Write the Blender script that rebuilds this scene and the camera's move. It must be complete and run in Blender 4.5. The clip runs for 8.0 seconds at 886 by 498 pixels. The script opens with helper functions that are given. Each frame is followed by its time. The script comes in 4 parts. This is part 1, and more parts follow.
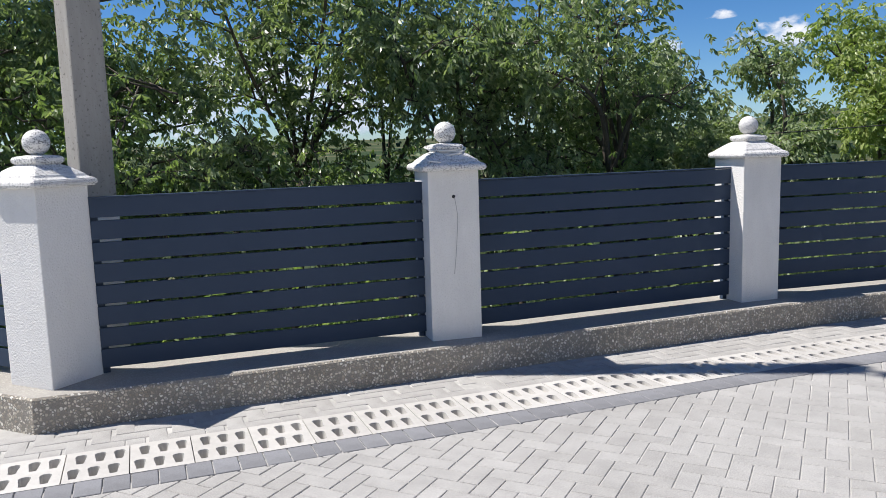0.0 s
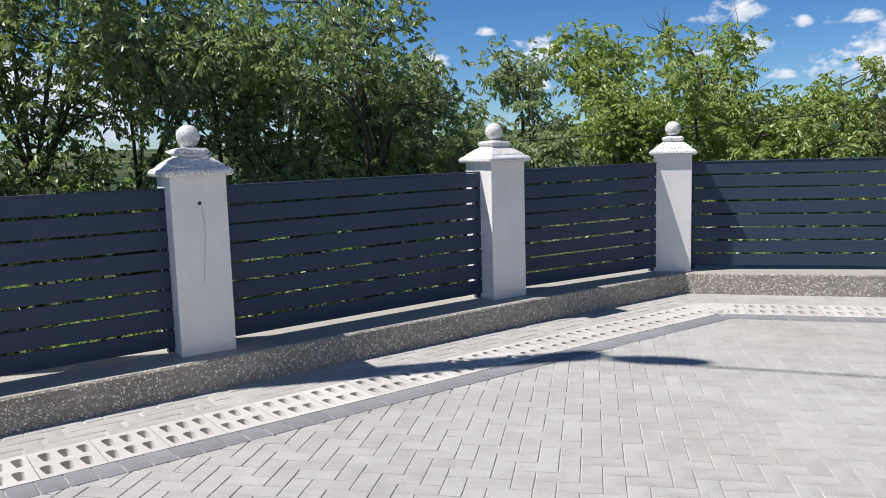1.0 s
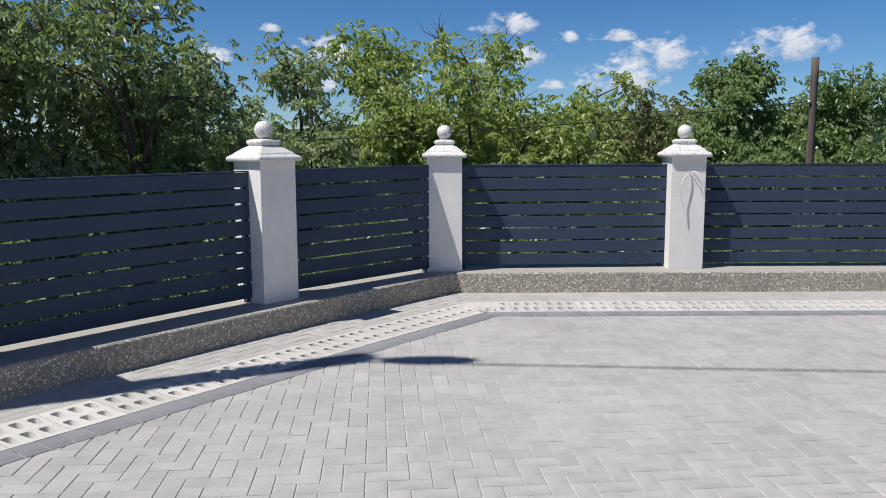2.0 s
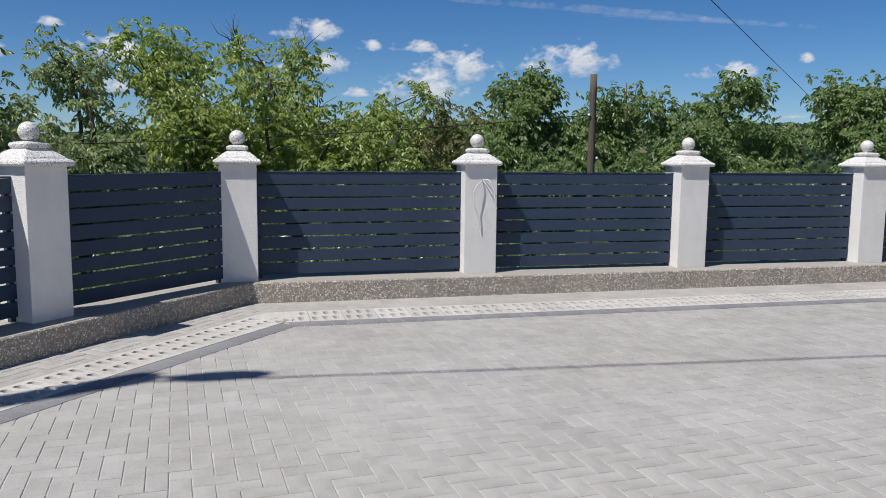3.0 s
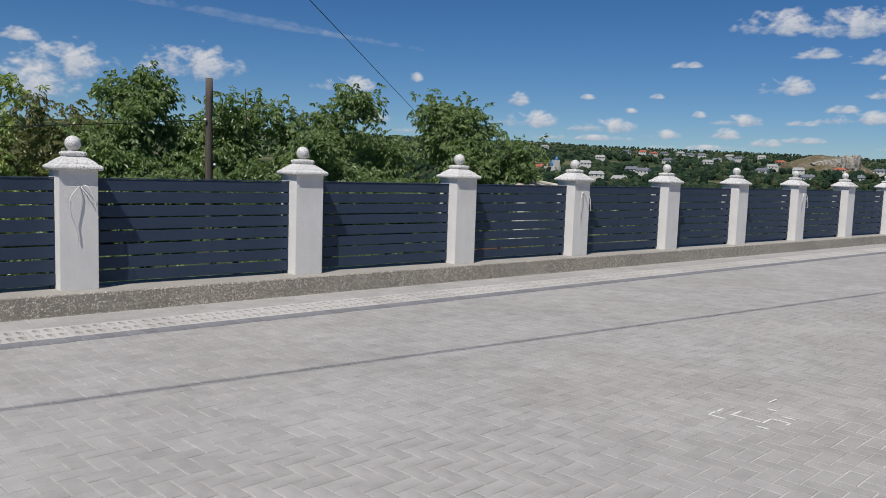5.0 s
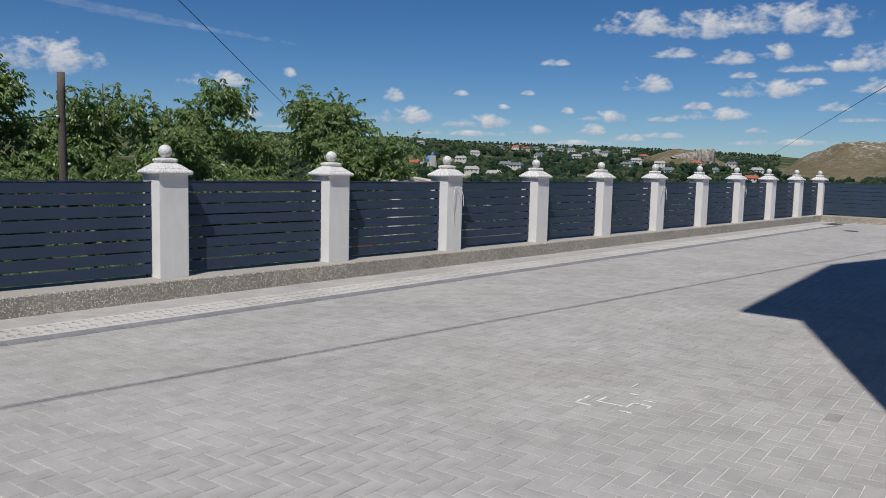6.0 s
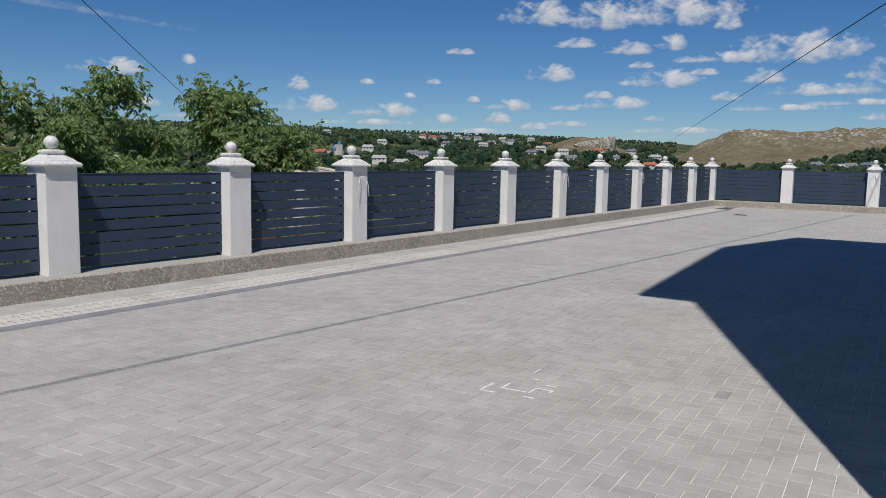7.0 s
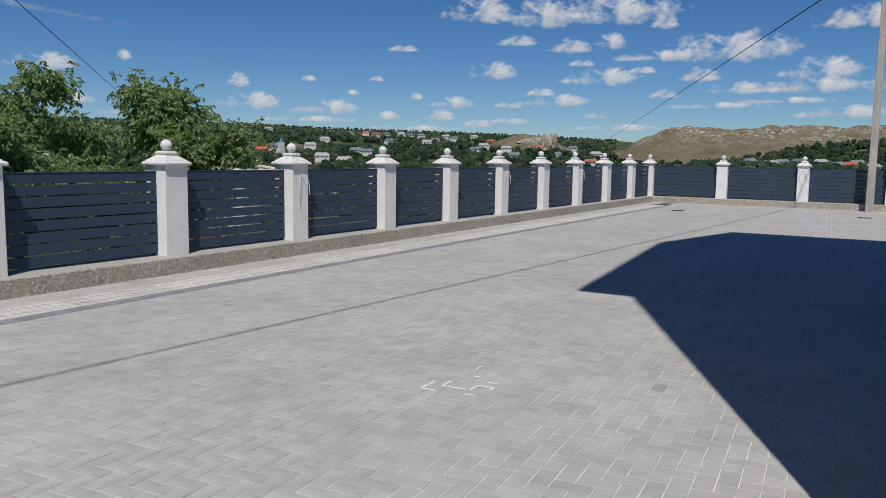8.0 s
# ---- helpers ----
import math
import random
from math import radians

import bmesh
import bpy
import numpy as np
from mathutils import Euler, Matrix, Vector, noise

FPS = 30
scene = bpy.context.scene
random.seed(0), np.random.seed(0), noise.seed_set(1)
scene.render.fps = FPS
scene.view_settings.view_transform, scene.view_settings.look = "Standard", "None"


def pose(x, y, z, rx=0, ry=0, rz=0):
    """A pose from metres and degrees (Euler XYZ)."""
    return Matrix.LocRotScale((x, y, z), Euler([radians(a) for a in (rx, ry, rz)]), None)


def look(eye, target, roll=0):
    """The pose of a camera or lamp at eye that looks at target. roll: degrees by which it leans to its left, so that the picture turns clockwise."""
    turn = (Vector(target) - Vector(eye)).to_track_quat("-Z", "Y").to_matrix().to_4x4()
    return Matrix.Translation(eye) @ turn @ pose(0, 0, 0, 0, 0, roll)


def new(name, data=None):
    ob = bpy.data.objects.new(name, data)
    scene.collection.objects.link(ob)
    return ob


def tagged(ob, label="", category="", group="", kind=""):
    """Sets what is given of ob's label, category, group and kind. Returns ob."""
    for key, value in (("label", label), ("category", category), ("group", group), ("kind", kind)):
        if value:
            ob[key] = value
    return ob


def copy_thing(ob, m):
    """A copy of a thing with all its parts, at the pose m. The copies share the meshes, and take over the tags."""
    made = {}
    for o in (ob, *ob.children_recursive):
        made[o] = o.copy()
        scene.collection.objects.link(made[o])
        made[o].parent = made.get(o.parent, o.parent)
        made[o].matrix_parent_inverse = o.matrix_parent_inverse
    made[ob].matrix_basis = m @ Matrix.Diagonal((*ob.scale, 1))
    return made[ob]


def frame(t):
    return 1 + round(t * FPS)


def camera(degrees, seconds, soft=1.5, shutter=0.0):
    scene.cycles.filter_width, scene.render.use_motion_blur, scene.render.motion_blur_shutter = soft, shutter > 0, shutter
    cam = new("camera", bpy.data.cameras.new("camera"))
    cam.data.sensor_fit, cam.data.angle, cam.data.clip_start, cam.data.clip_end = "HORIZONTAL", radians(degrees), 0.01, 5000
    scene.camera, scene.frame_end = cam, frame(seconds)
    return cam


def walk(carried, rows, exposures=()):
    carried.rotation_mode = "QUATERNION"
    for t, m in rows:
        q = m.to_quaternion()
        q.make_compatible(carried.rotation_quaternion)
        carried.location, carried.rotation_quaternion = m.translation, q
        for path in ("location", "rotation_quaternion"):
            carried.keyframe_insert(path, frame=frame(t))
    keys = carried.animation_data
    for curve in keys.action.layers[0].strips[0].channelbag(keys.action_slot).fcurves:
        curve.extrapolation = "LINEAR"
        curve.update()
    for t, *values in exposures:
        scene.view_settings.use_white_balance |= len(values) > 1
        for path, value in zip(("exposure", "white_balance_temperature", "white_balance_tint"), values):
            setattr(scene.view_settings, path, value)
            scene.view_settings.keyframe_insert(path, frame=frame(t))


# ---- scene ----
# ---------------------------------------------------------------- camera
cam = camera(58.29, 8.0, soft=0.65)
PATH = [
    (0, (-0.360, -0.226, 1.502), (-1.3964, 1.4651, 1.2411), -1.69),
    (0.5, (-0.270, -0.171, 1.483), (-1.0504, 1.6538, 1.2317), -1.51),
    (1, (-0.234, -0.106, 1.460), (-0.7663, 1.8052, 1.2076), -1.67),
    (1.5, (-0.193, -0.027, 1.444), (-0.4906, 1.9343, 1.1897), -1.01),
    (2, (-0.125, 0.013, 1.460), (-0.1331, 1.9962, 1.1992), -0.18),
    (3.5, (0.001, 0.086, 1.460), (0.6841, 1.9516, 1.2309), 0.88),
    (4, (0.050, 0.106, 1.466), (0.9598, 1.8734, 1.2426), 1.46),
    (4.5, (0.101, 0.106, 1.472), (1.2348, 1.7403, 1.2598), 2.01),
    (5, (0.144, 0.097, 1.474), (1.4230, 1.6209, 1.2691), 1.95),
    (6.5, (0.223, 0.067, 1.493), (1.7991, 1.2801, 1.2772), 1.16),
    (7, (0.243, 0.055, 1.498), (1.8779, 1.1839, 1.2689), 1.01),
    (7.5, (0.255, 0.045, 1.500), (1.9381, 1.1002, 1.2663), 0.88),
    (8, (0.274, 0.036, 1.502), (1.9835, 1.0473, 1.2687), 0.87),
]
walk(cam, [(t, look(eye, target, roll)) for t, eye, target, roll in PATH],
     [(0.0, 0.42), (1.0, 0.35), (2.0, 0.15), (3.5, -0.08), (5.0, -0.28), (8.0, -0.28)])

# ---------------------------------------------------------------- daylight
LIGHT = Vector((0.57, 0.28, -1.0)).normalized()      # the way the sunlight travels
SUN_EL = math.asin(-LIGHT.z)
SUN_AZ = math.atan2(-LIGHT.x, -LIGHT.y)              # clockwise from +y
world = bpy.data.worlds.new("sky")
scene.world = world
world.use_nodes = True
wt = world.node_tree
sky = wt.nodes.new("ShaderNodeTexSky")
sky.sky_type, sky.sun_disc = "NISHITA", False
sky.sun_elevation, sky.sun_rotation = SUN_EL, SUN_AZ
sky.air_density, sky.dust_density, sky.ozone_density = 0.72, 0.2, 2.4
wt.nodes["Background"].inputs["Strength"].default_value = 0.09
deep = wt.nodes.new("ShaderNodeHueSaturation")
deep.inputs["Saturation"].default_value = 1.27
wt.links.new(sky.outputs["Color"], deep.inputs["Color"])
tint = wt.nodes.new("ShaderNodeMix")
tint.data_type, tint.blend_type = "RGBA", "MULTIPLY"
tint.inputs[0].default_value = 1.0
tint.inputs[7].default_value = (0.70, 0.822, 0.955, 1.0)
wt.links.new(deep.outputs["Color"], tint.inputs[6])
wt.links.new(tint.outputs[2], wt.nodes["Background"].inputs["Color"])
sun_data = bpy.data.lights.new("sun", "SUN")
sun_data.energy, sun_data.angle, sun_data.color = 5.0, radians(0.5), (1.0, 0.955, 0.90)
sun = new("sun", sun_data)
sun.matrix_world = look(-LIGHT * 60, (0, 0, 0))


# ---------------------------------------------------------------- materials
class Nodes:
    """A small builder of procedural materials."""

    def __init__(self, name):
        self.mat = bpy.data.materials.new(name)
        self.mat.use_nodes = True
        self.tree = self.mat.node_tree
        self.bsdf = self.tree.nodes["Principled BSDF"]
        self.coords = self.tree.nodes.new("ShaderNodeTexCoord")

    def node(self, kind, **values):
        n = self.tree.nodes.new(kind)
        for key, value in values.items():
            n.inputs[key.replace("_", " ")].default_value = value
        return n

    def link(self, a, b):
        self.tree.links.new(a, b)
        return b

    def noise(self, scale, detail=4.0, rough=0.55, where="Object", stretch=None):
        n = self.node("ShaderNodeTexNoise", Scale=scale, Detail=detail, Roughness=rough)
        self.place(n, where, stretch)
        return n.outputs["Fac"]

    def place(self, n, where="Object", stretch=None):
        out = self.coords.outputs[where]
        if stretch:
            m = self.node("ShaderNodeMapping", Scale=stretch)
            self.link(out, m.inputs["Vector"])
            out = m.outputs["Vector"]
        self.link(out, n.inputs["Vector"])

    def voronoi(self, scale, feature="F1", randomness=1.0, stretch=None):
        n = self.node("ShaderNodeTexVoronoi", Scale=scale, Randomness=randomness)
        n.feature = feature
        self.place(n, "Object", stretch)
        return n

    def ramp(self, fac, *stops):
        r = self.tree.nodes.new("ShaderNodeValToRGB")
        while len(r.color_ramp.elements) < len(stops):
            r.color_ramp.elements.new(0.5)
        for e, (at, colour) in zip(r.color_ramp.elements, stops):
            e.position = at
            e.color = (*colour, 1.0) if not isinstance(colour, (int, float)) else (colour, colour, colour, 1.0)
        self.link(fac, r.inputs["Fac"])
        return r.outputs["Color"]

    def mix(self, fac, a, b, how="MIX"):
        m = self.tree.nodes.new("ShaderNodeMix")
        m.data_type, m.blend_type = "RGBA", how
        for slot, value in ((0, fac), (6, a), (7, b)):
            if isinstance(value, bpy.types.NodeSocket):
                self.link(value, m.inputs[slot])
            elif slot == 0:
                m.inputs[0].default_value = value
            else:
                m.inputs[slot].default_value = (*value, 1.0) if not isinstance(value, (int, float)) else (value, value, value, 1.0)
        return m.outputs[2]

    def math(self, how, a, b=0.0):
        m = self.tree.nodes.new("ShaderNodeMath")
        m.operation = how
        for n, v in enumerate((a, b)):
            if isinstance(v, bpy.types.NodeSocket):
                self.link(v, m.inputs[n])
            else:
                m.inputs[n].default_value = v
        return m.outputs[0]

    def piece(self):
        """A number of its own for each piece, be it an object or an island of a joined mesh."""
        a = self.tree.nodes.new("ShaderNodeObjectInfo").outputs["Random"]
        b = self.tree.nodes.new("ShaderNodeNewGeometry").outputs["Random Per Island"]
        return self.math("FRACT", self.math("ADD", a, b))

    def bump(self, height, strength, distance):
        b = self.node("ShaderNodeBump", Strength=strength, Distance=distance)
        self.link(height, b.inputs["Height"])
        self.link(b.outputs["Normal"], self.bsdf.inputs["Normal"])
        return b

    def done(self, colour, rough=0.8, metal=0.0, spec=None):
        for key, value in (("Base Color", colour), ("Roughness", rough), ("Metallic", metal), ("Specular IOR Level", spec)):
            if value is None:
                continue
            if isinstance(value, bpy.types.NodeSocket):
                self.link(value, self.bsdf.inputs[key])
            elif key == "Base Color":
                self.bsdf.inputs[key].default_value = (*value, 1.0)
            else:
                self.bsdf.inputs[key].default_value = value
        return self.mat


def paver_material(name, dark, light, warm):
    n = Nodes(name)
    own = n.piece()
    base = n.mix(own, dark, light)
    base = n.mix(n.ramp(n.noise(0.45, 3), (0.45, 0.0), (0.75, 0.55)), base, warm)
    fine = n.noise(140, 3, 0.7)
    base = n.mix(0.55, base, n.ramp(fine, (0.3, 0.55), (0.7, 1.25)), "MULTIPLY")
    blot = n.ramp(n.noise(5.5, 5, 0.65), (0.42, 1.0), (0.72, 0.84))
    base = n.mix(1.0, base, blot, "MULTIPLY")
    base = n.mix(1.0, base, n.ramp(n.noise(0.9, 5, 0.65), (0.35, 1.04), (0.7, 0.86)), "MULTIPLY")
    n.bump(fine, 0.35, 0.002)
    return n.done(base, 0.82, spec=0.35)


def sand_joint_material():
    """Sand in the joints: greyer near the bent wall, paler over the rest of the yard."""
    n = Nodes("joint_sand")
    grey_sand = n.ramp(n.noise(1.7, 6, 0.75), (0.30, (0.29, 0.28, 0.265)), (0.52, (0.41, 0.40, 0.38)), (0.70, (0.62, 0.60, 0.57)))
    pale_sand = n.ramp(n.noise(2.3, 6, 0.75), (0.28, (0.34, 0.33, 0.31)), (0.5, (0.62, 0.60, 0.57)), (0.7, (0.74, 0.72, 0.69)))
    at = n.tree.nodes.new("ShaderNodeSeparateXYZ")
    n.link(n.coords.outputs["Object"], at.inputs[0])
    # Blends from grey to pale with growing x, broken up by noise.
    spread = n.math("ADD", n.math("DIVIDE", at.outputs["X"], 4.0), n.math("MULTIPLY", n.math("SUBTRACT", n.noise(0.6, 4), 0.5), 1.2))
    base = n.mix(n.ramp(spread, (0.15, 0.0), (0.75, 1.0)), grey_sand, pale_sand)
    n.bump(n.noise(300, 2), 0.6, 0.002)
    return n.done(base, 0.95)


def grate_material():
    n = Nodes("pale_concrete")
    base = n.mix(n.piece(), (0.47, 0.452, 0.425), (0.56, 0.54, 0.51))
    base = n.mix(1.0, base, n.ramp(n.noise(9, 6, 0.7), (0.35, 1.0), (0.75, 0.82)), "MULTIPLY")
    n.bump(n.noise(180, 3), 0.4, 0.002)
    return n.done(base, 0.88)


def curb_material():
    """Washed concrete: pale pebbles in grey cement on the faces, a smoother trowelled top."""
    n = Nodes("washed_concrete")
    v = n.voronoi(56)
    edge = n.voronoi(56, "DISTANCE_TO_EDGE")
    cement = n.ramp(n.noise(2.2, 5, 0.6), (0.3, (0.225, 0.205, 0.175)), (0.7, (0.32, 0.292, 0.25)))
    sep = n.tree.nodes.new("ShaderNodeSeparateColor")
    n.link(v.outputs["Color"], sep.inputs["Color"])
    stone = n.ramp(sep.outputs["Red"], (0.0, (0.30, 0.255, 0.20)), (0.35, (0.50, 0.44, 0.35)), (0.7, (0.70, 0.64, 0.54)), (1.0, (0.80, 0.77, 0.70)))
    have = n.math("GREATER_THAN", sep.outputs["Green"], 0.2)
    facing = n.tree.nodes.new("ShaderNodeSeparateXYZ")
    n.link(n.tree.nodes.new("ShaderNodeNewGeometry").outputs["True Normal"], facing.inputs[0])
    level = n.ramp(facing.outputs["Z"], (0.75, 1.0), (0.95, 0.22))
    inside = n.math("MULTIPLY", n.math("MULTIPLY", n.ramp(edge.outputs["Distance"], (0.09, 0.0), (0.18, 1.0)), have), level)
    fines = n.ramp(n.noise(170, 3, 0.7), (0.3, 0.75), (0.7, 1.3))
    base = n.mix(inside, n.mix(1.0, cement, fines, "MULTIPLY"), stone)
    base = n.mix(n.ramp(facing.outputs["Z"], (0.8, 0.0), (0.98, 0.4)), base, (0.44, 0.43, 0.41))
    n.bump(n.math("ADD", n.math("MULTIPLY", inside, 0.9), n.noise(160, 2)), 0.8, 0.005)
    return n.done(base, 0.8)


def stucco_material():
    n = Nodes("white_stucco")
    grain = n.voronoi(95, "SMOOTH_F1")
    lumps = n.noise(80, 4, 0.6)
    h = n.math("ADD", n.math("MULTIPLY", grain.outputs["Distance"], 0.6), lumps)
    base = n.ramp(n.noise(1.6, 5, 0.6), (0.3, (0.80, 0.785, 0.76)), (0.75, (0.72, 0.705, 0.68)))
    base = n.mix(1.0, base, n.ramp(n.noise(7, 4, 0.7, stretch=(1, 1, 0.25)), (0.4, 1.0), (0.8, 0.93)), "MULTIPLY")
    n.bump(h, 0.7, 0.006)
    return n.done(base, 0.9, spec=0.25)


def terrazzo_material():
    n = Nodes("speckled_terrazzo")
    v = n.voronoi(150)
    sep = n.tree.nodes.new("ShaderNodeSeparateColor")
    n.link(v.outputs["Color"], sep.inputs["Color"])
    speck = n.math("MULTIPLY", n.math("GREATER_THAN", sep.outputs["Red"], 0.56), n.ramp(v.outputs["Distance"], (0.4, 1.0), (0.58, 0.0)))
    small = n.ramp(n.noise(240, 2, 0.5), (0.6, 0.0), (0.66, 0.7))
    base = n.mix(n.math("MAXIMUM", speck, small), (0.76, 0.745, 0.72), (0.12, 0.12, 0.125))
    n.bump(n.noise(150, 3), 0.3, 0.003)
    return n.done(base, 0.55)


def panel_material():
    n = Nodes("anthracite_coated_metal")
    base = n.ramp(n.noise(1.3, 3), (0.3, (0.033, 0.053, 0.089)), (0.7, (0.041, 0.062, 0.103)))
    base = n.mix(n.ramp(n.noise(14, 6, 0.7), (0.62, 0.0), (0.85, 0.35)), base, (0.06, 0.064, 0.070))
    rough = n.ramp(n.noise(6, 4), (0.3, 0.5), (0.7, 0.64))
    n.bump(n.noise(420, 2), 0.12, 0.001)
    return n.done(base, rough, spec=0.22)


def pole_material():
    n = Nodes("old_concrete")
    base = n.ramp(n.noise(2.0, 6, 0.65, stretch=(3, 3, 0.6)), (0.3, (0.30, 0.28, 0.25)), (0.7, (0.44, 0.415, 0.38)))
    pits = n.ramp(n.noise(45, 3), (0.60, 1.0), (0.70, 0.55))
    base = n.mix(1.0, base, pits, "MULTIPLY")
    n.bump(n.noise(60, 5), 0.5, 0.006)
    return n.done(base, 0.92)


def wood_material(name, a, b):
    n = Nodes(name)
    grain = n.noise(9, 6, 0.7, stretch=(6, 6, 0.35))
    base = n.ramp(grain, (0.3, a), (0.7, b))
    n.bump(grain, 0.6, 0.01)
    return n.done(base, 0.9)


def leaf_material(name, dark, mid, light):
    n = Nodes(name)
    own = n.tree.nodes.new("ShaderNodeNewGeometry").outputs["Random Per Island"]
    base = n.ramp(own, (0.0, dark), (0.55, mid), (1.0, light))
    base = n.mix(n.ramp(n.noise(0.8, 3), (0.35, 0.0), (0.7, 0.5)), base, light)
    n.done(base, 0.36, spec=0.45)
    thin = n.node("ShaderNodeBsdfTranslucent")
    bright = n.mix(1.0, base, (1.35, 1.5, 0.7), "MULTIPLY")
    n.link(bright, thin.inputs["Color"])
    both = n.node("ShaderNodeMixShader", Fac=0.42)
    n.link(n.bsdf.outputs[0], both.inputs[1])
    n.link(thin.outputs[0], both.inputs[2])
    n.link(both.outputs[0], n.tree.nodes["Material Output"].inputs["Surface"])
    return n.mat


def woods_material():
    n = Nodes("far_foliage")
    own = n.tree.nodes.new("ShaderNodeNewGeometry").outputs["Random Per Island"]
    base = n.ramp(own, (0.0, (0.018, 0.040, 0.024)), (0.5, (0.034, 0.062, 0.034)), (0.85, (0.055, 0.085, 0.042)), (1.0, (0.085, 0.10, 0.05)))
    clumps = n.noise(0.9, 5, 0.7)
    base = n.mix(1.0, base, n.ramp(clumps, (0.35, 0.45), (0.65, 1.35)), "MULTIPLY")
    n.bump(clumps, 1.0, 1.5)
    return n.done(base, 0.9, spec=0.1)


def land_material():
    n = Nodes("meadow_land")
    big = n.noise(0.011, 4, 0.6)
    base = n.ramp(big, (0.38, (0.035, 0.06, 0.025)), (0.52, (0.06, 0.08, 0.035)), (0.62, (0.17, 0.155, 0.085)), (0.75, (0.055, 0.075, 0.035)))
    base = n.mix(1.0, base, n.ramp(n.noise(0.6, 6, 0.7), (0.3, 0.7), (0.7, 1.2)), "MULTIPLY")
    n.bump(n.noise(4, 5), 0.8, 0.2)
    return n.done(base, 0.95, spec=0.1)


def hill_material():
    """Dry turf with pale limestone showing through."""
    n = Nodes("dry_limestone_hill")
    base = n.ramp(n.noise(0.05, 5, 0.65), (0.3, (0.12, 0.105, 0.06)), (0.6, (0.19, 0.155, 0.095)), (0.8, (0.10, 0.10, 0.05)))
    rock = n.ramp(n.noise(0.22, 6, 0.75), (0.50, 0.0), (0.59, 1.0))
    belt = n.ramp(n.noise(0.03, 3, 0.6), (0.36, 0.08), (0.55, 0.95))
    tall = n.tree.nodes.new("ShaderNodeSeparateXYZ")
    n.link(n.coords.outputs["Object"], tall.inputs[0])
    ridge = n.ramp(n.math("DIVIDE", tall.outputs["Z"], 40.0), (0.35, 0.22), (0.68, 1.0))
    base = n.mix(n.math("MULTIPLY", n.math("MULTIPLY", rock, belt), ridge), base, (0.48, 0.46, 0.43))
    n.bump(n.noise(0.25, 6, 0.7), 1.0, 2.5)
    return n.done(base, 0.95, spec=0.1)


def plain_material(name, colour, rough=0.7, vary=0.12, scale=3.0, metal=0.0):
    n = Nodes(name)
    low = tuple(c * (1 - vary) for c in colour)
    high = tuple(min(1.0, c * (1 + vary)) for c in colour)
    base = n.ramp(n.noise(scale, 5, 0.65), (0.3, low), (0.7, high))
    return n.done(base, rough, metal)


def cloud_material(name="cloud_glow", density=1.0):
    """Glowing vapour with torn edges; sunlit top and flat, greyer underside are painted in."""
    n = Nodes(name)
    uv = n.tree.nodes.new("ShaderNodeSeparateXYZ")
    n.link(n.coords.outputs["UV"], uv.inputs[0])
    u = n.math("SUBTRACT", n.math("MULTIPLY", uv.outputs["X"], 2.0), 1.0)
    v = n.math("SUBTRACT", n.math("MULTIPLY", uv.outputs["Y"], 2.0), 0.7)
    own = n.tree.nodes.new("ShaderNodeObjectInfo").outputs["Random"]
    shift = n.math("MULTIPLY", own, 57.0)
    noises = []
    for scale, detail in ((0.0085, 2.0), (0.022, 5.0)):
        t = n.node("ShaderNodeTexNoise", Scale=scale, Detail=detail, Roughness=0.62)
        t.noise_dimensions = "4D"
        flat = n.node("ShaderNodeMapping", Scale=(1.0, 1.0, 1.7))
        n.link(n.coords.outputs["Object"], flat.inputs["Vector"])
        n.link(flat.outputs[0], t.inputs["Vector"])
        n.link(shift, t.inputs["W"])
        noises.append(t.outputs["Fac"])
    up = n.math("MAXIMUM", v, 0.0)
    down = n.math("MULTIPLY", n.math("MINIMUM", v, 0.0), 2.6)
    r2 = n.math("ADD", n.math("MULTIPLY", u, u), n.math("ADD", n.math("MULTIPLY", n.math("MULTIPLY", up, up), 0.75), n.math("MULTIPLY", down, down)))
    lumpy = n.math("ADD", n.math("MULTIPLY", n.math("SUBTRACT", noises[0], 0.5), 2.1), n.math("MULTIPLY", n.math("SUBTRACT", noises[1], 0.5), 1.25))
    body = n.math("ADD", n.math("SUBTRACT", 0.58, r2), lumpy)
    fade = n.ramp(r2, (0.55, 1.0), (0.95, 0.0))
    alpha = n.math("MULTIPLY", n.ramp(body, (0.0, 0.0), (0.26, 0.38), (0.66, 0.88)), n.math("MULTIPLY", fade, density))
    # Sunlit top and shaded base, painted into the emission by height and noise.
    lit = n.math("ADD", n.math("MULTIPLY", v, 0.75), n.math("MULTIPLY", n.math("SUBTRACT", noises[1], 0.5), 1.3))
    tone = n.ramp(n.math("ADD", lit, 0.45), (0.05, (0.36, 0.43, 0.56)), (0.5, (0.55, 0.60, 0.69)), (1.0, (0.83, 0.82, 0.83)))
    glow = n.node("ShaderNodeEmission", Strength=1.0)
    n.link(tone, glow.inputs["Color"])
    clear = n.node("ShaderNodeBsdfTransparent")
    both = n.node("ShaderNodeMixShader")
    n.link(alpha, both.inputs[0])
    n.link(clear.outputs[0], both.inputs[1])
    n.link(glow.outputs[0], both.inputs[2])
    n.link(both.outputs[0], n.tree.nodes["Material Output"].inputs["Surface"])
    return n.mat


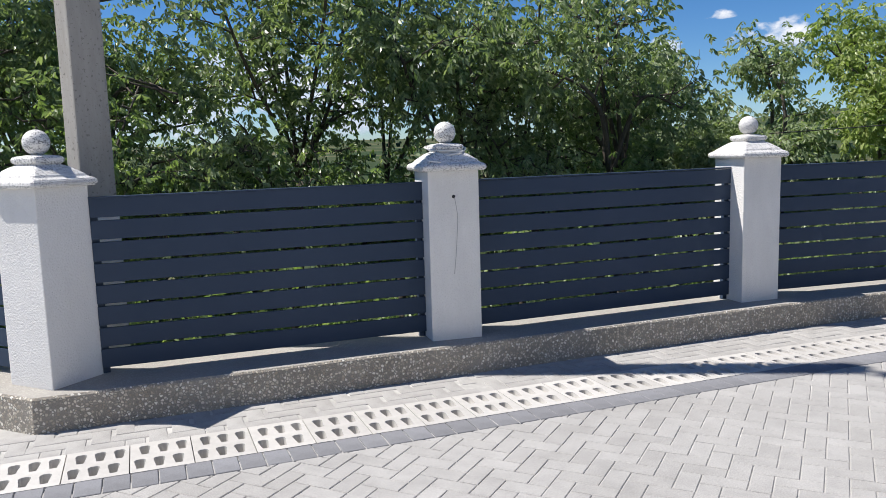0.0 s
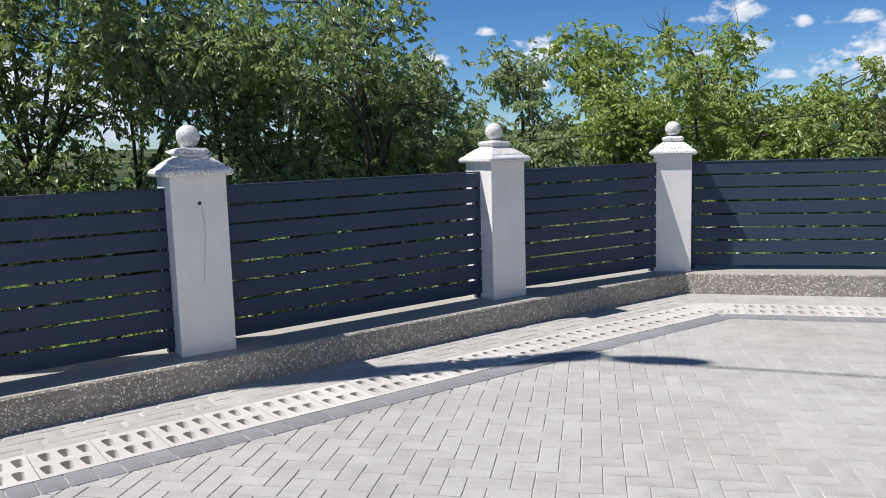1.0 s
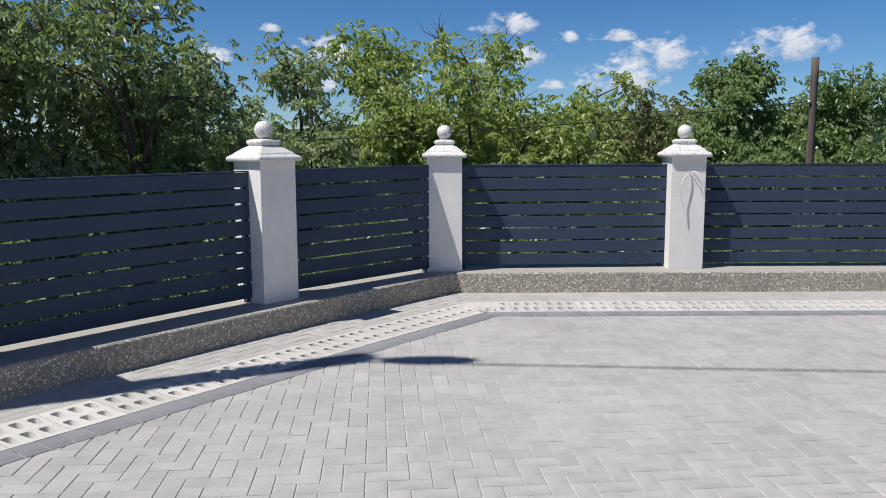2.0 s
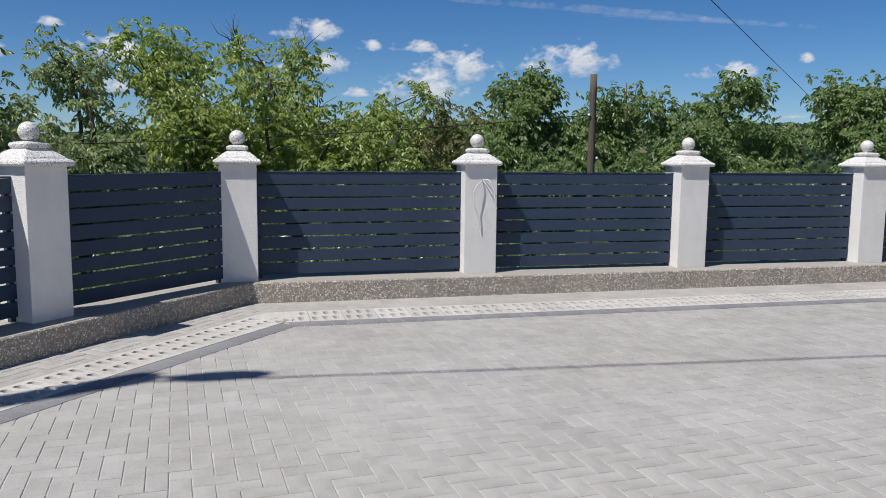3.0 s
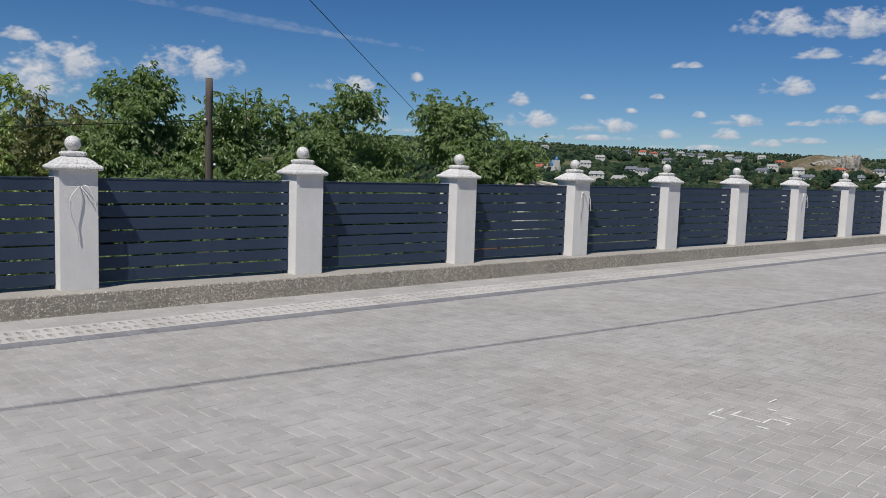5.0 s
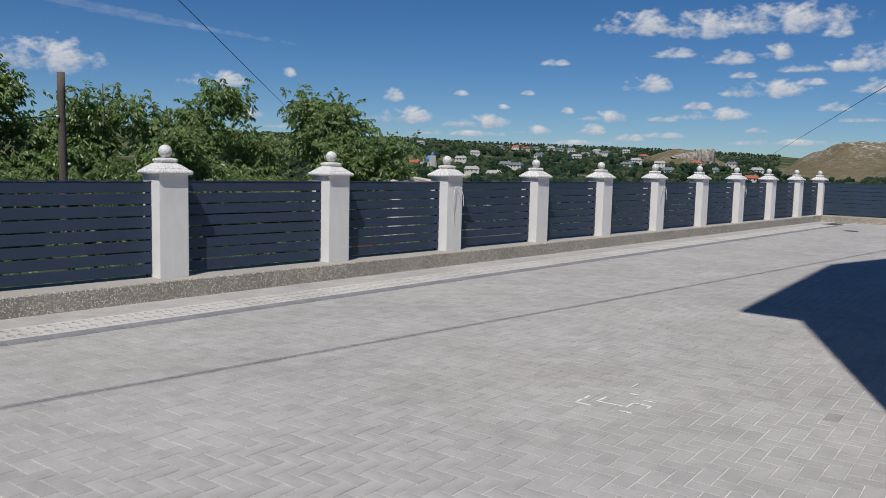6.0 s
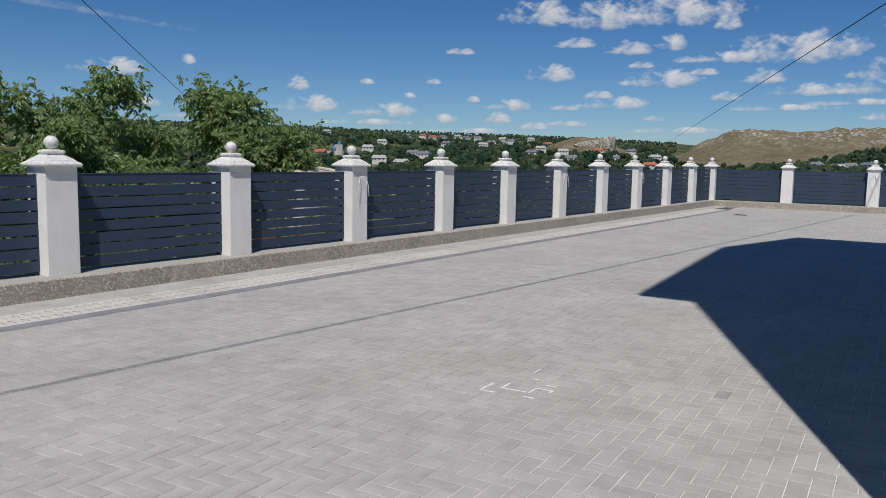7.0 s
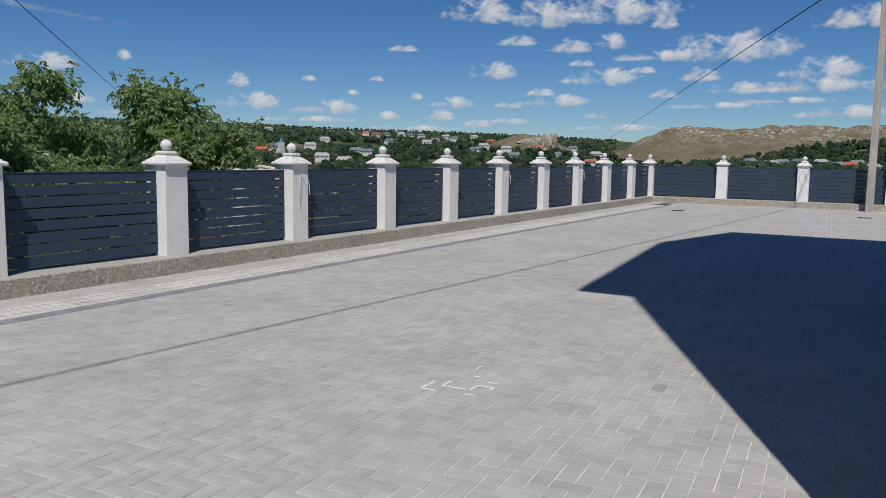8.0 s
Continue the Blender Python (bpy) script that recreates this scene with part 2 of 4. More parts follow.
PAVER = paver_material("grey_paver", (0.39, 0.378, 0.362), (0.442, 0.43, 0.413), (0.42, 0.40, 0.37))
EDGE = paver_material("slate_paver", (0.21, 0.212, 0.225), (0.265, 0.268, 0.285), (0.25, 0.25, 0.262))
STAINED = paver_material("stained_paver", (0.32, 0.31, 0.295), (0.36, 0.35, 0.335), (0.27, 0.26, 0.245))
JOINT = sand_joint_material()
GRATE = grate_material()
CURB = curb_material()
STUCCO = stucco_material()
TERRAZZO = terrazzo_material()
PANEL = panel_material()
CONCRETE = pole_material()
TIMBER = wood_material("weathered_timber", (0.06, 0.048, 0.04), (0.15, 0.125, 0.105))
BARK = wood_material("tree_bark", (0.05, 0.04, 0.032), (0.13, 0.11, 0.09))
LEAF_DARK = leaf_material("walnut_leaf", (0.10, 0.155, 0.075), (0.175, 0.235, 0.125), (0.31, 0.36, 0.21))
LEAF_GREY = leaf_material("grey_green_leaf", (0.165, 0.225, 0.125), (0.25, 0.305, 0.18), (0.35, 0.40, 0.25))
LEAF_YELLOW = leaf_material("yellow_green_leaf", (0.18, 0.25, 0.075), (0.28, 0.345, 0.115), (0.39, 0.44, 0.175))
LEAF_MID = leaf_material("green_leaf", (0.10, 0.165, 0.068), (0.17, 0.24, 0.10), (0.26, 0.33, 0.145))
LEAF_OLIVE = leaf_material("olive_leaf", (0.11, 0.145, 0.065), (0.17, 0.19, 0.085), (0.25, 0.22, 0.11))
WOODS = woods_material()
LAND = land_material()
HILL = hill_material()
ROCK = plain_material("limestone", (0.30, 0.275, 0.235), 0.95, 0.5, 0.35)
CABLE = plain_material("white_cable", (0.72, 0.71, 0.69), 0.5, 0.05)
BLACK = plain_material("black_cable", (0.02, 0.02, 0.022), 0.6, 0.05)
SOIL = plain_material("damp_soil", (0.06, 0.052, 0.045), 0.95, 0.4, 30)
IRON = plain_material("cast_iron", (0.05, 0.048, 0.046), 0.6, 0.2, 20, 0.6)
STEEL = plain_material("galvanised_steel", (0.42, 0.43, 0.44), 0.45, 0.1, 8, 0.8)
PORCELAIN = plain_material("white_porcelain", (0.75, 0.75, 0.74), 0.25, 0.03)
RENDERED = plain_material("white_render", (0.56, 0.54, 0.50), 0.9, 0.1, 0.5)
SLATE = plain_material("grey_roof_sheet", (0.34, 0.335, 0.325), 0.8, 0.2, 0.6)
REDTILE = plain_material("red_roof_tile", (0.36, 0.10, 0.055), 0.8, 0.2, 0.8)
BLUETIN = plain_material("blue_roof_tin", (0.06, 0.20, 0.46), 0.5, 0.12, 0.8)
GOLD = plain_material("gilded_dome", (0.55, 0.36, 0.10), 0.3, 0.1, 1.0, 0.9)
PANE = plain_material("dark_window_glass", (0.035, 0.042, 0.05), 0.12, 0.1)
ROOFSHEET = plain_material("beige_roof_sheet", (0.52, 0.47, 0.39), 0.7, 0.15, 2.0)
ORANGE_WOOD = wood_material("orange_stained_wood", (0.34, 0.13, 0.05), (0.48, 0.22, 0.09))
CLOUD = cloud_material()
CIRRUS = cloud_material("cirrus_veil", 0.16)


# ---------------------------------------------------------------- mesh helpers
def mesh_of(name, verts, faces, material, smooth=False):
    me = bpy.data.meshes.new(name)
    me.from_pydata([tuple(map(float, v)) for v in verts], [], [tuple(map(int, f)) for f in faces])
    me.materials.append(material)
    if smooth:
        me.shade_smooth()
    me.update()
    return me


def finish(name, bm, material, smooth=False):
    bmesh.ops.recalc_face_normals(bm, faces=bm.faces[:])
    me = bpy.data.meshes.new(name)
    bm.to_mesh(me)
    bm.free()
    me.materials.append(material)
    if smooth:
        me.shade_smooth()
    return me


def child(name, me, parent, at=None, label=""):
    ob = new(name, me)
    ob.parent = parent
    if at is not None:
        ob.matrix_basis = at
    return tagged(ob, label)


def part(name, bm, material, parent, label="", smooth=False):
    return child(name, finish(name, bm, material, smooth), parent, None, label)


def box(bm, x0, x1, y0, y1, z0, z1, bevel=0.0):
    out = bmesh.ops.create_cube(bm, size=1.0)
    bmesh.ops.scale(bm, vec=(x1 - x0, y1 - y0, z1 - z0), verts=out["verts"])
    bmesh.ops.translate(bm, vec=((x0 + x1) / 2, (y0 + y1) / 2, (z0 + z1) / 2), verts=out["verts"])
    if bevel:
        edges = list({e for v in out["verts"] for e in v.link_edges})
        bmesh.ops.bevel(bm, geom=edges, offset=bevel, segments=2, affect="EDGES", profile=0.6)
    return bm


def boxed(*sizes, bevel=0.0):
    return box(bmesh.new(), *sizes, bevel=bevel)


def tube_data(points, radii, sides=8):
    """Vertices and faces of a tube along points."""
    pts = [Vector(p) for p in points]
    verts, faces = [], []
    side = Vector((0, 0, 1))
    for i, p in enumerate(pts):
        d = (pts[min(i + 1, len(pts) - 1)] - pts[max(i - 1, 0)]).normalized()
        a = d.cross(side)
        if a.length < 0.15:
            a = d.cross(Vector((1, 0, 0)))
        a.normalize()
        b = d.cross(a)
        r = radii[i] if isinstance(radii, (list, tuple)) else radii
        for k in range(sides):
            w = 2 * math.pi * k / sides
            verts.append(p + r * (math.cos(w) * a + math.sin(w) * b))
        if i:
            o, q = (i - 1) * sides, i * sides
            faces += [(o + k, o + (k + 1) % sides, q + (k + 1) % sides, q + k) for k in range(sides)]
    last = (len(pts) - 1) * sides
    faces += [tuple(range(sides - 1, -1, -1)), tuple(last + k for k in range(sides))]
    return verts, faces


def tube(name, points, radii, material, sides=8):
    verts, faces = tube_data(points, radii, sides)
    return mesh_of(name, verts, faces, material, True)


def spline(points, steps=6):
    """A smooth way through the points."""
    p = [Vector(q) for q in points]
    p = [2 * p[0] - p[1], *p, 2 * p[-1] - p[-2]]
    out = []
    for i in range(1, len(p) - 2):
        for k in range(steps):
            t = k / steps
            out.append(0.5 * (2 * p[i] + (p[i + 1] - p[i - 1]) * t + (2 * p[i - 1] - 5 * p[i] + 4 * p[i + 1] - p[i + 2]) * t * t
                              + (3 * p[i] - p[i - 1] - 3 * p[i + 1] + p[i + 2]) * t ** 3))
    return [*out, p[-2]]


def offset_line(line, dists):
    """The polyline moved to its right by a distance for each segment, with mitred corners."""
    segs = []
    for (a, b), d in zip(zip(line, line[1:]), dists):
        a, b = Vector(a), Vector(b)
        u = (b - a).normalized()
        n = Vector((u.y, -u.x))
        segs.append((a + n * d, b + n * d, u))
    out = [segs[0][0]]
    for (a, b, u), (c, _, w) in zip(segs, segs[1:]):
        cross = u.x * w.y - u.y * w.x
        if abs(cross) < 0.02:
            out.append((b + c) / 2)
        else:
            e = c - a
            out.append(a + u * ((e.x * w.y - e.y * w.x) / cross))
    return [*out, segs[-1][1]]


# ---------------------------------------------------------------- plan
CURB_TOP = 0.198
FOOT = [(-8.6, 1.68), (-4.46, 2.15), (-2.885, 4.19), (-1.34, 6.20), (-0.05, 7.79), (28.02, 7.96), (28.02, -13.0)]
PILLARS = [  # x, y, turn of the square shaft in degrees
    (-6.98, 2.16, 7), (-4.69, 2.46, 6), (-3.156, 4.40, 47.5), (-1.596, 6.477, 50), (-0.141, 8.05, 0),
    (2.308, 8.19, 0), (4.787, 8.19, 0), (7.171, 8.19, 0), (9.512, 8.19, 0), (11.910, 8.19, 0), (14.170, 8.19, 0), (16.490, 8.19, 0),
    (18.829, 8.19, 0), (21.175, 8.19, 0), (23.580, 8.19, 0), (26.015, 8.19, 0), (28.38, 8.19, 0),
    (28.38, 5.68, 0), (28.38, 3.16, 0), (28.38, 0.64, 0), (28.38, -1.88, 0), (28.38, -4.40, 0)]


def outside(x, y):
    """How far a point lies beyond the fence lines."""
    return np.maximum.reduce([-0.80 * (x + 4.75) + 0.60 * (y - 2.40), y - 8.40, x - 28.60])


def lie_of_land(x, y):
    """The height of the land: level within the fence, a slope down behind it, a valley and a far rise."""
    x, y = np.asarray(x, float), np.asarray(y, float)
    d = outside(x, y)
    r = np.hypot(x, y)
    az = np.degrees(np.arctan2(x, y))
    near = np.interp(d, [0.0, 0.4, 3, 12, 40, 110, 200], [-0.14, -0.3, -1.2, -3.2, -8.5, -15, -16])
    crest = np.interp(az, [-60, -18, 2, 15, 45, 52, 60, 69, 73, 95], [0.2, 0.4, 1.9, 2.1, 1.85, 1.62, 1.48, 1.2, 0.95, 0.9])
    top = 1600 * np.tan(np.radians(crest))
    share = np.interp(r, [180, 300, 600, 1000, 1300, 1600, 2400, 4600], [0, 0.12, 0.32, 0.60, 0.78, 0.93, 1.5, 1.4])
    far = -17 + share * (top + 17)
    mix = np.clip((r - 150) / 120, 0, 1)
    z = near * (1 - mix) + far * mix
    return np.where(d <= 0.0, -0.14, z)


# ---------------------------------------------------------------- ground and distance
def ground():
    rings = np.r_[np.linspace(0, 24, 25), np.geomspace(25.5, 4600, 85)]
    turns = np.radians(np.arange(0, 360, 0.75))
    rr, aa = np.meshgrid(rings[1:], turns, indexing="ij")
    x, y = rr * np.sin(aa), rr * np.cos(aa)
    z = lie_of_land(x, y)
    wave = np.array([noise.noise((px * 0.008, py * 0.008, 1.7)) for px, py in zip(x.ravel(), y.ravel())]).reshape(x.shape)
    z = z + wave * np.clip((rr - 120) / 300, 0, 1) * 4.0
    n = len(turns)
    verts = np.c_[x.ravel(), y.ravel(), z.ravel()]
    verts = np.vstack([verts, [0, 0, -0.14]])
    k = np.arange(n)
    faces = []
    for i in range(len(rings) - 2):
        o = i * n
        faces += list(zip(o + k, o + n + k, o + n + (k + 1) % n, o + (k + 1) % n))
    faces += [(len(verts) - 1, a, b) for a, b in zip(k, (k + 1) % n)]
    ob = new("ground", mesh_of("ground", verts, faces, LAND, True))
    tagged(ob, "green and straw-coloured meadow land falling into a valley", "ground", kind="structure")


def polar(az, r, z=None):
    x, y = r * math.sin(radians(az)), r * math.cos(radians(az))
    return Vector((x, y, float(lie_of_land(x, y)) if z is None else z))


HILL_EDGE = [70.5, 71.8, 73, 75.2, 77.0, 79.2, 81, 82.4, 84, 85.4, 88, 92, 97, 101]
HILL_TOP = [0.0, 0.3, 1.35, 2.22, 2.15, 2.08, 2.2, 2.42, 2.3, 2.15, 2.3, 2.5, 1.8, 0.5]


def hill_height(a, r):
    """The smooth height of the limestone hill at a bearing and distance."""
    d = (r - 640) / 260
    foot = float(lie_of_land(r * math.sin(radians(a)), r * math.cos(radians(a)))) - 2.0
    top = 1.5 + 860 * math.tan(radians(float(np.interp(a, HILL_EDGE, HILL_TOP))))
    d = min(max(d, 0.0), 1.0)
    lift = min(1.0, d / 0.82) ** 1.15 if d <= 0.82 else 1.0 - ((d - 0.82) / 0.18) ** 2
    return foot + max(0.0, top - foot) * lift, lift


def limestone_hill():
    """The bare hill on the far side of the valley."""
    az = np.linspace(70.5, 101, 300)
    depth = np.linspace(0, 1, 80)
    verts = []
    for d in depth:
        for a in az:
            r = 640 + 260 * d
            x, y = r * math.sin(radians(a)), r * math.cos(radians(a))
            z, lift = hill_height(a, r)
            rough = noise.fractal((x * 0.03, y * 0.03, 4.0), 0.9, 2.1, 6) * 3.4 * lift
            ledge = abs(noise.noise((x * 0.06, y * 0.06, 9.0))) * 5.0 * lift
            verts.append((x, y, z + rough + ledge - 1.4))
    n = len(az)
    faces = [(i * n + k, i * n + k + 1, (i + 1) * n + k + 1, (i + 1) * n + k) for i in range(len(depth) - 1) for k in range(n - 1)]
    ob = new("hill", mesh_of("hill", verts, faces, HILL, False))
    tagged(ob, "bare brown limestone hill with pale rock outcrops", "hill", kind="structure")


def crag():
    """The castle-like rock on the slope."""
    rng = random.Random(5)
    root = new("rock_crag")
    tagged(root, "jagged pale limestone crag standing on the far slope", "rock")
    base = polar(66.4, 820)
    across = Vector((math.cos(radians(66.4)), -math.sin(radians(66.4)), 0))
    for k in range(11):
        s = (k - 7) * 3.4
        h = (1.6 + 0.6 * k if k < 7 else 8.0) + rng.uniform(-1.6, 1.2)
        bm = bmesh.new()
        out = bmesh.ops.create_icosphere(bm, subdivisions=3, radius=1.0)
        for v in out["verts"]:
            w = noise.fractal((v.co.x * 1.7 + k * 3, v.co.y * 1.7, v.co.z * 2.1), 1.0, 2.0, 4)
            v.co = Vector((max(-0.8, min(0.8, v.co.x)) * 4.6, v.co.y * 7, max(-1.0, min(0.72, v.co.z)) * h * 1.25)) * (1 + 0.24 * w)
            v.co = base + across * s + Vector((v.co.x * across.x + v.co.y * across.y, v.co.x * across.y - v.co.y * across.x, v.co.z + 8))
        part("rock", bm, ROCK, root)
    bm = bmesh.new()
    out = bmesh.ops.create_icosphere(bm, subdivisions=4, radius=1.0)
    for v in out["verts"]:
        w = noise.fractal(v.co * 2.2, 1.0, 2.0, 4)
        v.co = Vector((v.co.x * 42, v.co.y * 30, v.co.z * 20)) * (1 + 0.12 * w)
    knoll = new("hill", finish("knoll", bm, HILL))
    knoll.matrix_basis = Matrix.Translation(polar(65.3, 838) + Vector((0, 0, -5))) @ Matrix.Rotation(radians(-65), 4, "Z")
    tagged(knoll, "dry grassy knoll below the limestone crag", "hill", kind="structure")


def far_woods():
    """Countless trees of the valley and the village, as one mass."""
    rng = np.random.default_rng(3)
    kinds = []
    for level in (2, 1):
        bm = bmesh.new()
        bmesh.ops.create_icosphere(bm, subdivisions=level, radius=1.0)
        bm.verts.ensure_lookup_table()
        ball = np.array([v.co[:] for v in bm.verts])
        tris = np.array([[v.index for v in f.verts] for f in bm.faces])
        bm.free()
        shapes = []
        for s in range(6):
            bumps = np.array([noise.fractal((v[0] * 1.6 + s * 7, v[1] * 1.6, v[2] * 1.6), 1.0, 2.2, 3) for v in ball])
            shapes.append(ball * (1 + 0.55 * bumps)[:, None])
        kinds.append((shapes, tris))
    vs, fs, count = [], [], 0
    for turn_no in range(18000):
        az = rng.uniform(28, 96) if rng.random() < 0.88 else rng.uniform(-70, 28)
        r = 210 * (1420 / 210) ** rng.random() if rng.random() < 0.7 else rng.uniform(1300, 2440)
        if turn_no % 6 == 0:
            az = rng.uniform(76.5, 96)
            r = rng.uniform(550, 620 + 14 * min(10.0, az - 76))
        x, y = r * math.sin(radians(az)), r * math.cos(radians(az))
        dense = noise.noise((x * 0.011, y * 0.011, 3.0)) + (0.3 if r < 420 or (az > 77 and 540 < r < 720) else 0.9 if r > 1250 else 0.05)
        if turn_no % 6 and (dense < -0.10 or (az > 71.5 and r > 705) or (71.5 < az < 77.5 and r > 625)):
            continue
        if turn_no % 6 and az > 71.5 and r > 640:
            r = 640 + (r - 640) * min(1.0, 0.25 + (az - 77.0) / 6.0)
            x, y = r * math.sin(radians(az)), r * math.cos(radians(az))
        shapes, tris = kinds[1 if r > 340 else 0]
        size = rng.uniform(1.3, 3.0) * (1 + r / 2200) * (0.62 if az > 74 and r > 560 else 0.52 if r > 1150 else 0.86)
        tall = rng.uniform(0.8, 1.35) * (1.5 if rng.random() < 0.03 and az < 71 else 1.0)
        floor_z = hill_height(az, r)[0] if az > 71.5 and r > 640 else float(lie_of_land(x, y))
        z = floor_z + size * tall * 0.6
        turn = rng.uniform(0, 6.28)
        v = shapes[int(rng.integers(6))] * (size, size, size * tall)
        c, s = math.cos(turn), math.sin(turn)
        v = np.c_[v[:, 0] * c - v[:, 1] * s + x, v[:, 0] * s + v[:, 1] * c + y, v[:, 2] + z]
        vs.append(v)
        fs.append(tris + count)
        count += len(v)
    ob = new("far_woods", mesh_of("far_woods", np.vstack(vs), np.vstack(fs), WOODS, False))
    tagged(ob, "dark green trees filling the valley and the village gardens", "trees", kind="stuff")


def village_house(roof, walls, w, d, h, rise):
    """A small house with a pitched roof, gable ends, windows and a chimney."""
    root = new("house")
    part("wall", boxed(-w / 2, w / 2, -d / 2, d / 2, -3.0, h), walls, root)
    bm = bmesh.new()
    o = 0.5
    a = [bm.verts.new(v) for v in ((-w / 2 - o, -d / 2 - o, h - 0.1), (w / 2 + o, -d / 2 - o, h - 0.1), (w / 2 + o, d / 2 + o, h - 0.1), (-w / 2 - o, d / 2 + o, h - 0.1))]
    b = [bm.verts.new((-w / 2 + 1.2, 0, h + rise)), bm.verts.new((w / 2 - 1.2, 0, h + rise))]
    for f in ((a[0], a[1], b[1], b[0]), (a[2], a[3], b[0], b[1]), (a[1], a[2], b[1]), (a[3], a[0], b[0]), (a[3], a[2], a[1], a[0])):
        bm.faces.new(f)
    part("roof", bm, roof, root)
    for side in (-1, 1):
        for k in range(3):
            x = (k - 1) * w * 0.28
            part("window", boxed(x - 0.6, x + 0.6, side * (d / 2 + 0.01) - 0.04, side * (d / 2 + 0.01) + 0.04, h * 0.35, h * 0.8), PANE, root)
    part("chimney", boxed(w * 0.2, w * 0.2 + 0.7, -0.4, 0.3, h, h + rise + 0.8), RENDERED, root)
    return root


GREY_AT = [(49.9, 618), (50.7, 452), (47.0, 1203), (52.3, 416), (50.9, 789), (61.5, 1250), (59.5, 1155), (63.8, 703), (62.2, 759), (56.3, 1265),
           (84.6, 615), (81.6, 575), (87.6, 540), (70.1, 661), (58.1, 806)]
WHITE_AT = [(52.7, 1192), (55.2, 1164), (56.9, 1155), (57.7, 1164), (53.1, 549), (53.9, 533), (55.5, 806), (58.7, 895), (60.1, 1015), (61.6, 641),
            (68.5, 790), (83.3, 620), (82.3, 600), (85.6, 560), (80.3, 610), (86.7, 610), (83.7, 480), (59.5, 901), (64.4, 560), (67.3, 600)]
RED_AT = [(53.8, 1234), (54.5, 1127), (62.7, 925), (63.6, 932), (66.2, 760), (69.8, 500), (86.3, 570), (46.6, 500), (8.2, 300)]


def village():
    rng = random.Random(11)
    kinds = [("grey-roofed pale village house among trees", SLATE, GREY_AT), ("white village house with a pale sheet roof", STEEL, WHITE_AT),
             ("village house with a red tiled roof", REDTILE, RED_AT), ("village house with a bright blue tin roof", BLUETIN, [(45.5, 900)])]
    for label, roof, places in kinds:
        first = None
        for az, r in places:
            s = 0.50 + r / 3400
            at = Matrix.Translation(polar(az, r) + Vector((0, 0, 0.6 + r * 0.0023))) @ Matrix.Rotation(radians(-az + rng.uniform(-35, 35)), 4, "Z") @ Matrix.Diagonal((s, s, s, 1))
            if first is None:
                first = village_house(roof, RENDERED, 13.0, 8.0, 3.0, 2.7)
                tagged(first, label, "house", "village houses")
                first.matrix_basis = at
            else:
                ob = copy_thing(first, at)
                ob.matrix_basis = at
    church = new("church")
    tagged(church, "small white church with gilded and blue domes", "church")
    part("nave", boxed(-5, 5, -8, 8, -3, 7), RENDERED, church)
    part("tower", boxed(-2.2, 2.2, -10.5, -6, -3, 13), RENDERED, church)
    for x, y, z, r, m in ((0, -8.2, 13, 1.6, BLUETIN), (0, 0, 8, 2.6, BLUETIN), (-3, 5, 7.5, 1.0, GOLD), (3, 5, 7.5, 1.0, GOLD)):
        bm = bmesh.new()
        bmesh.ops.create_uvsphere(bm, u_segments=16, v_segments=10, radius=r)
        for v in bm.verts:
            k = max(0.0, v.co.z / r)
            v.co.z *= 1.05 + 0.45 * k ** 4
            v.co.x *= 1 - 0.2 * k
            v.co.y *= 1 - 0.2 * k
        bmesh.ops.translate(bm, vec=(x, y, z + r * 0.6), verts=bm.verts[:])
        part("dome", bm, m, church, smooth=True)
    church.matrix_basis = Matrix.Translation(polar(47.6, 480) + Vector((0, 0, 1))) @ Matrix.Rotation(radians(-20), 4, "Z") @ Matrix.Diagonal((0.62, 0.62, 0.62, 1))


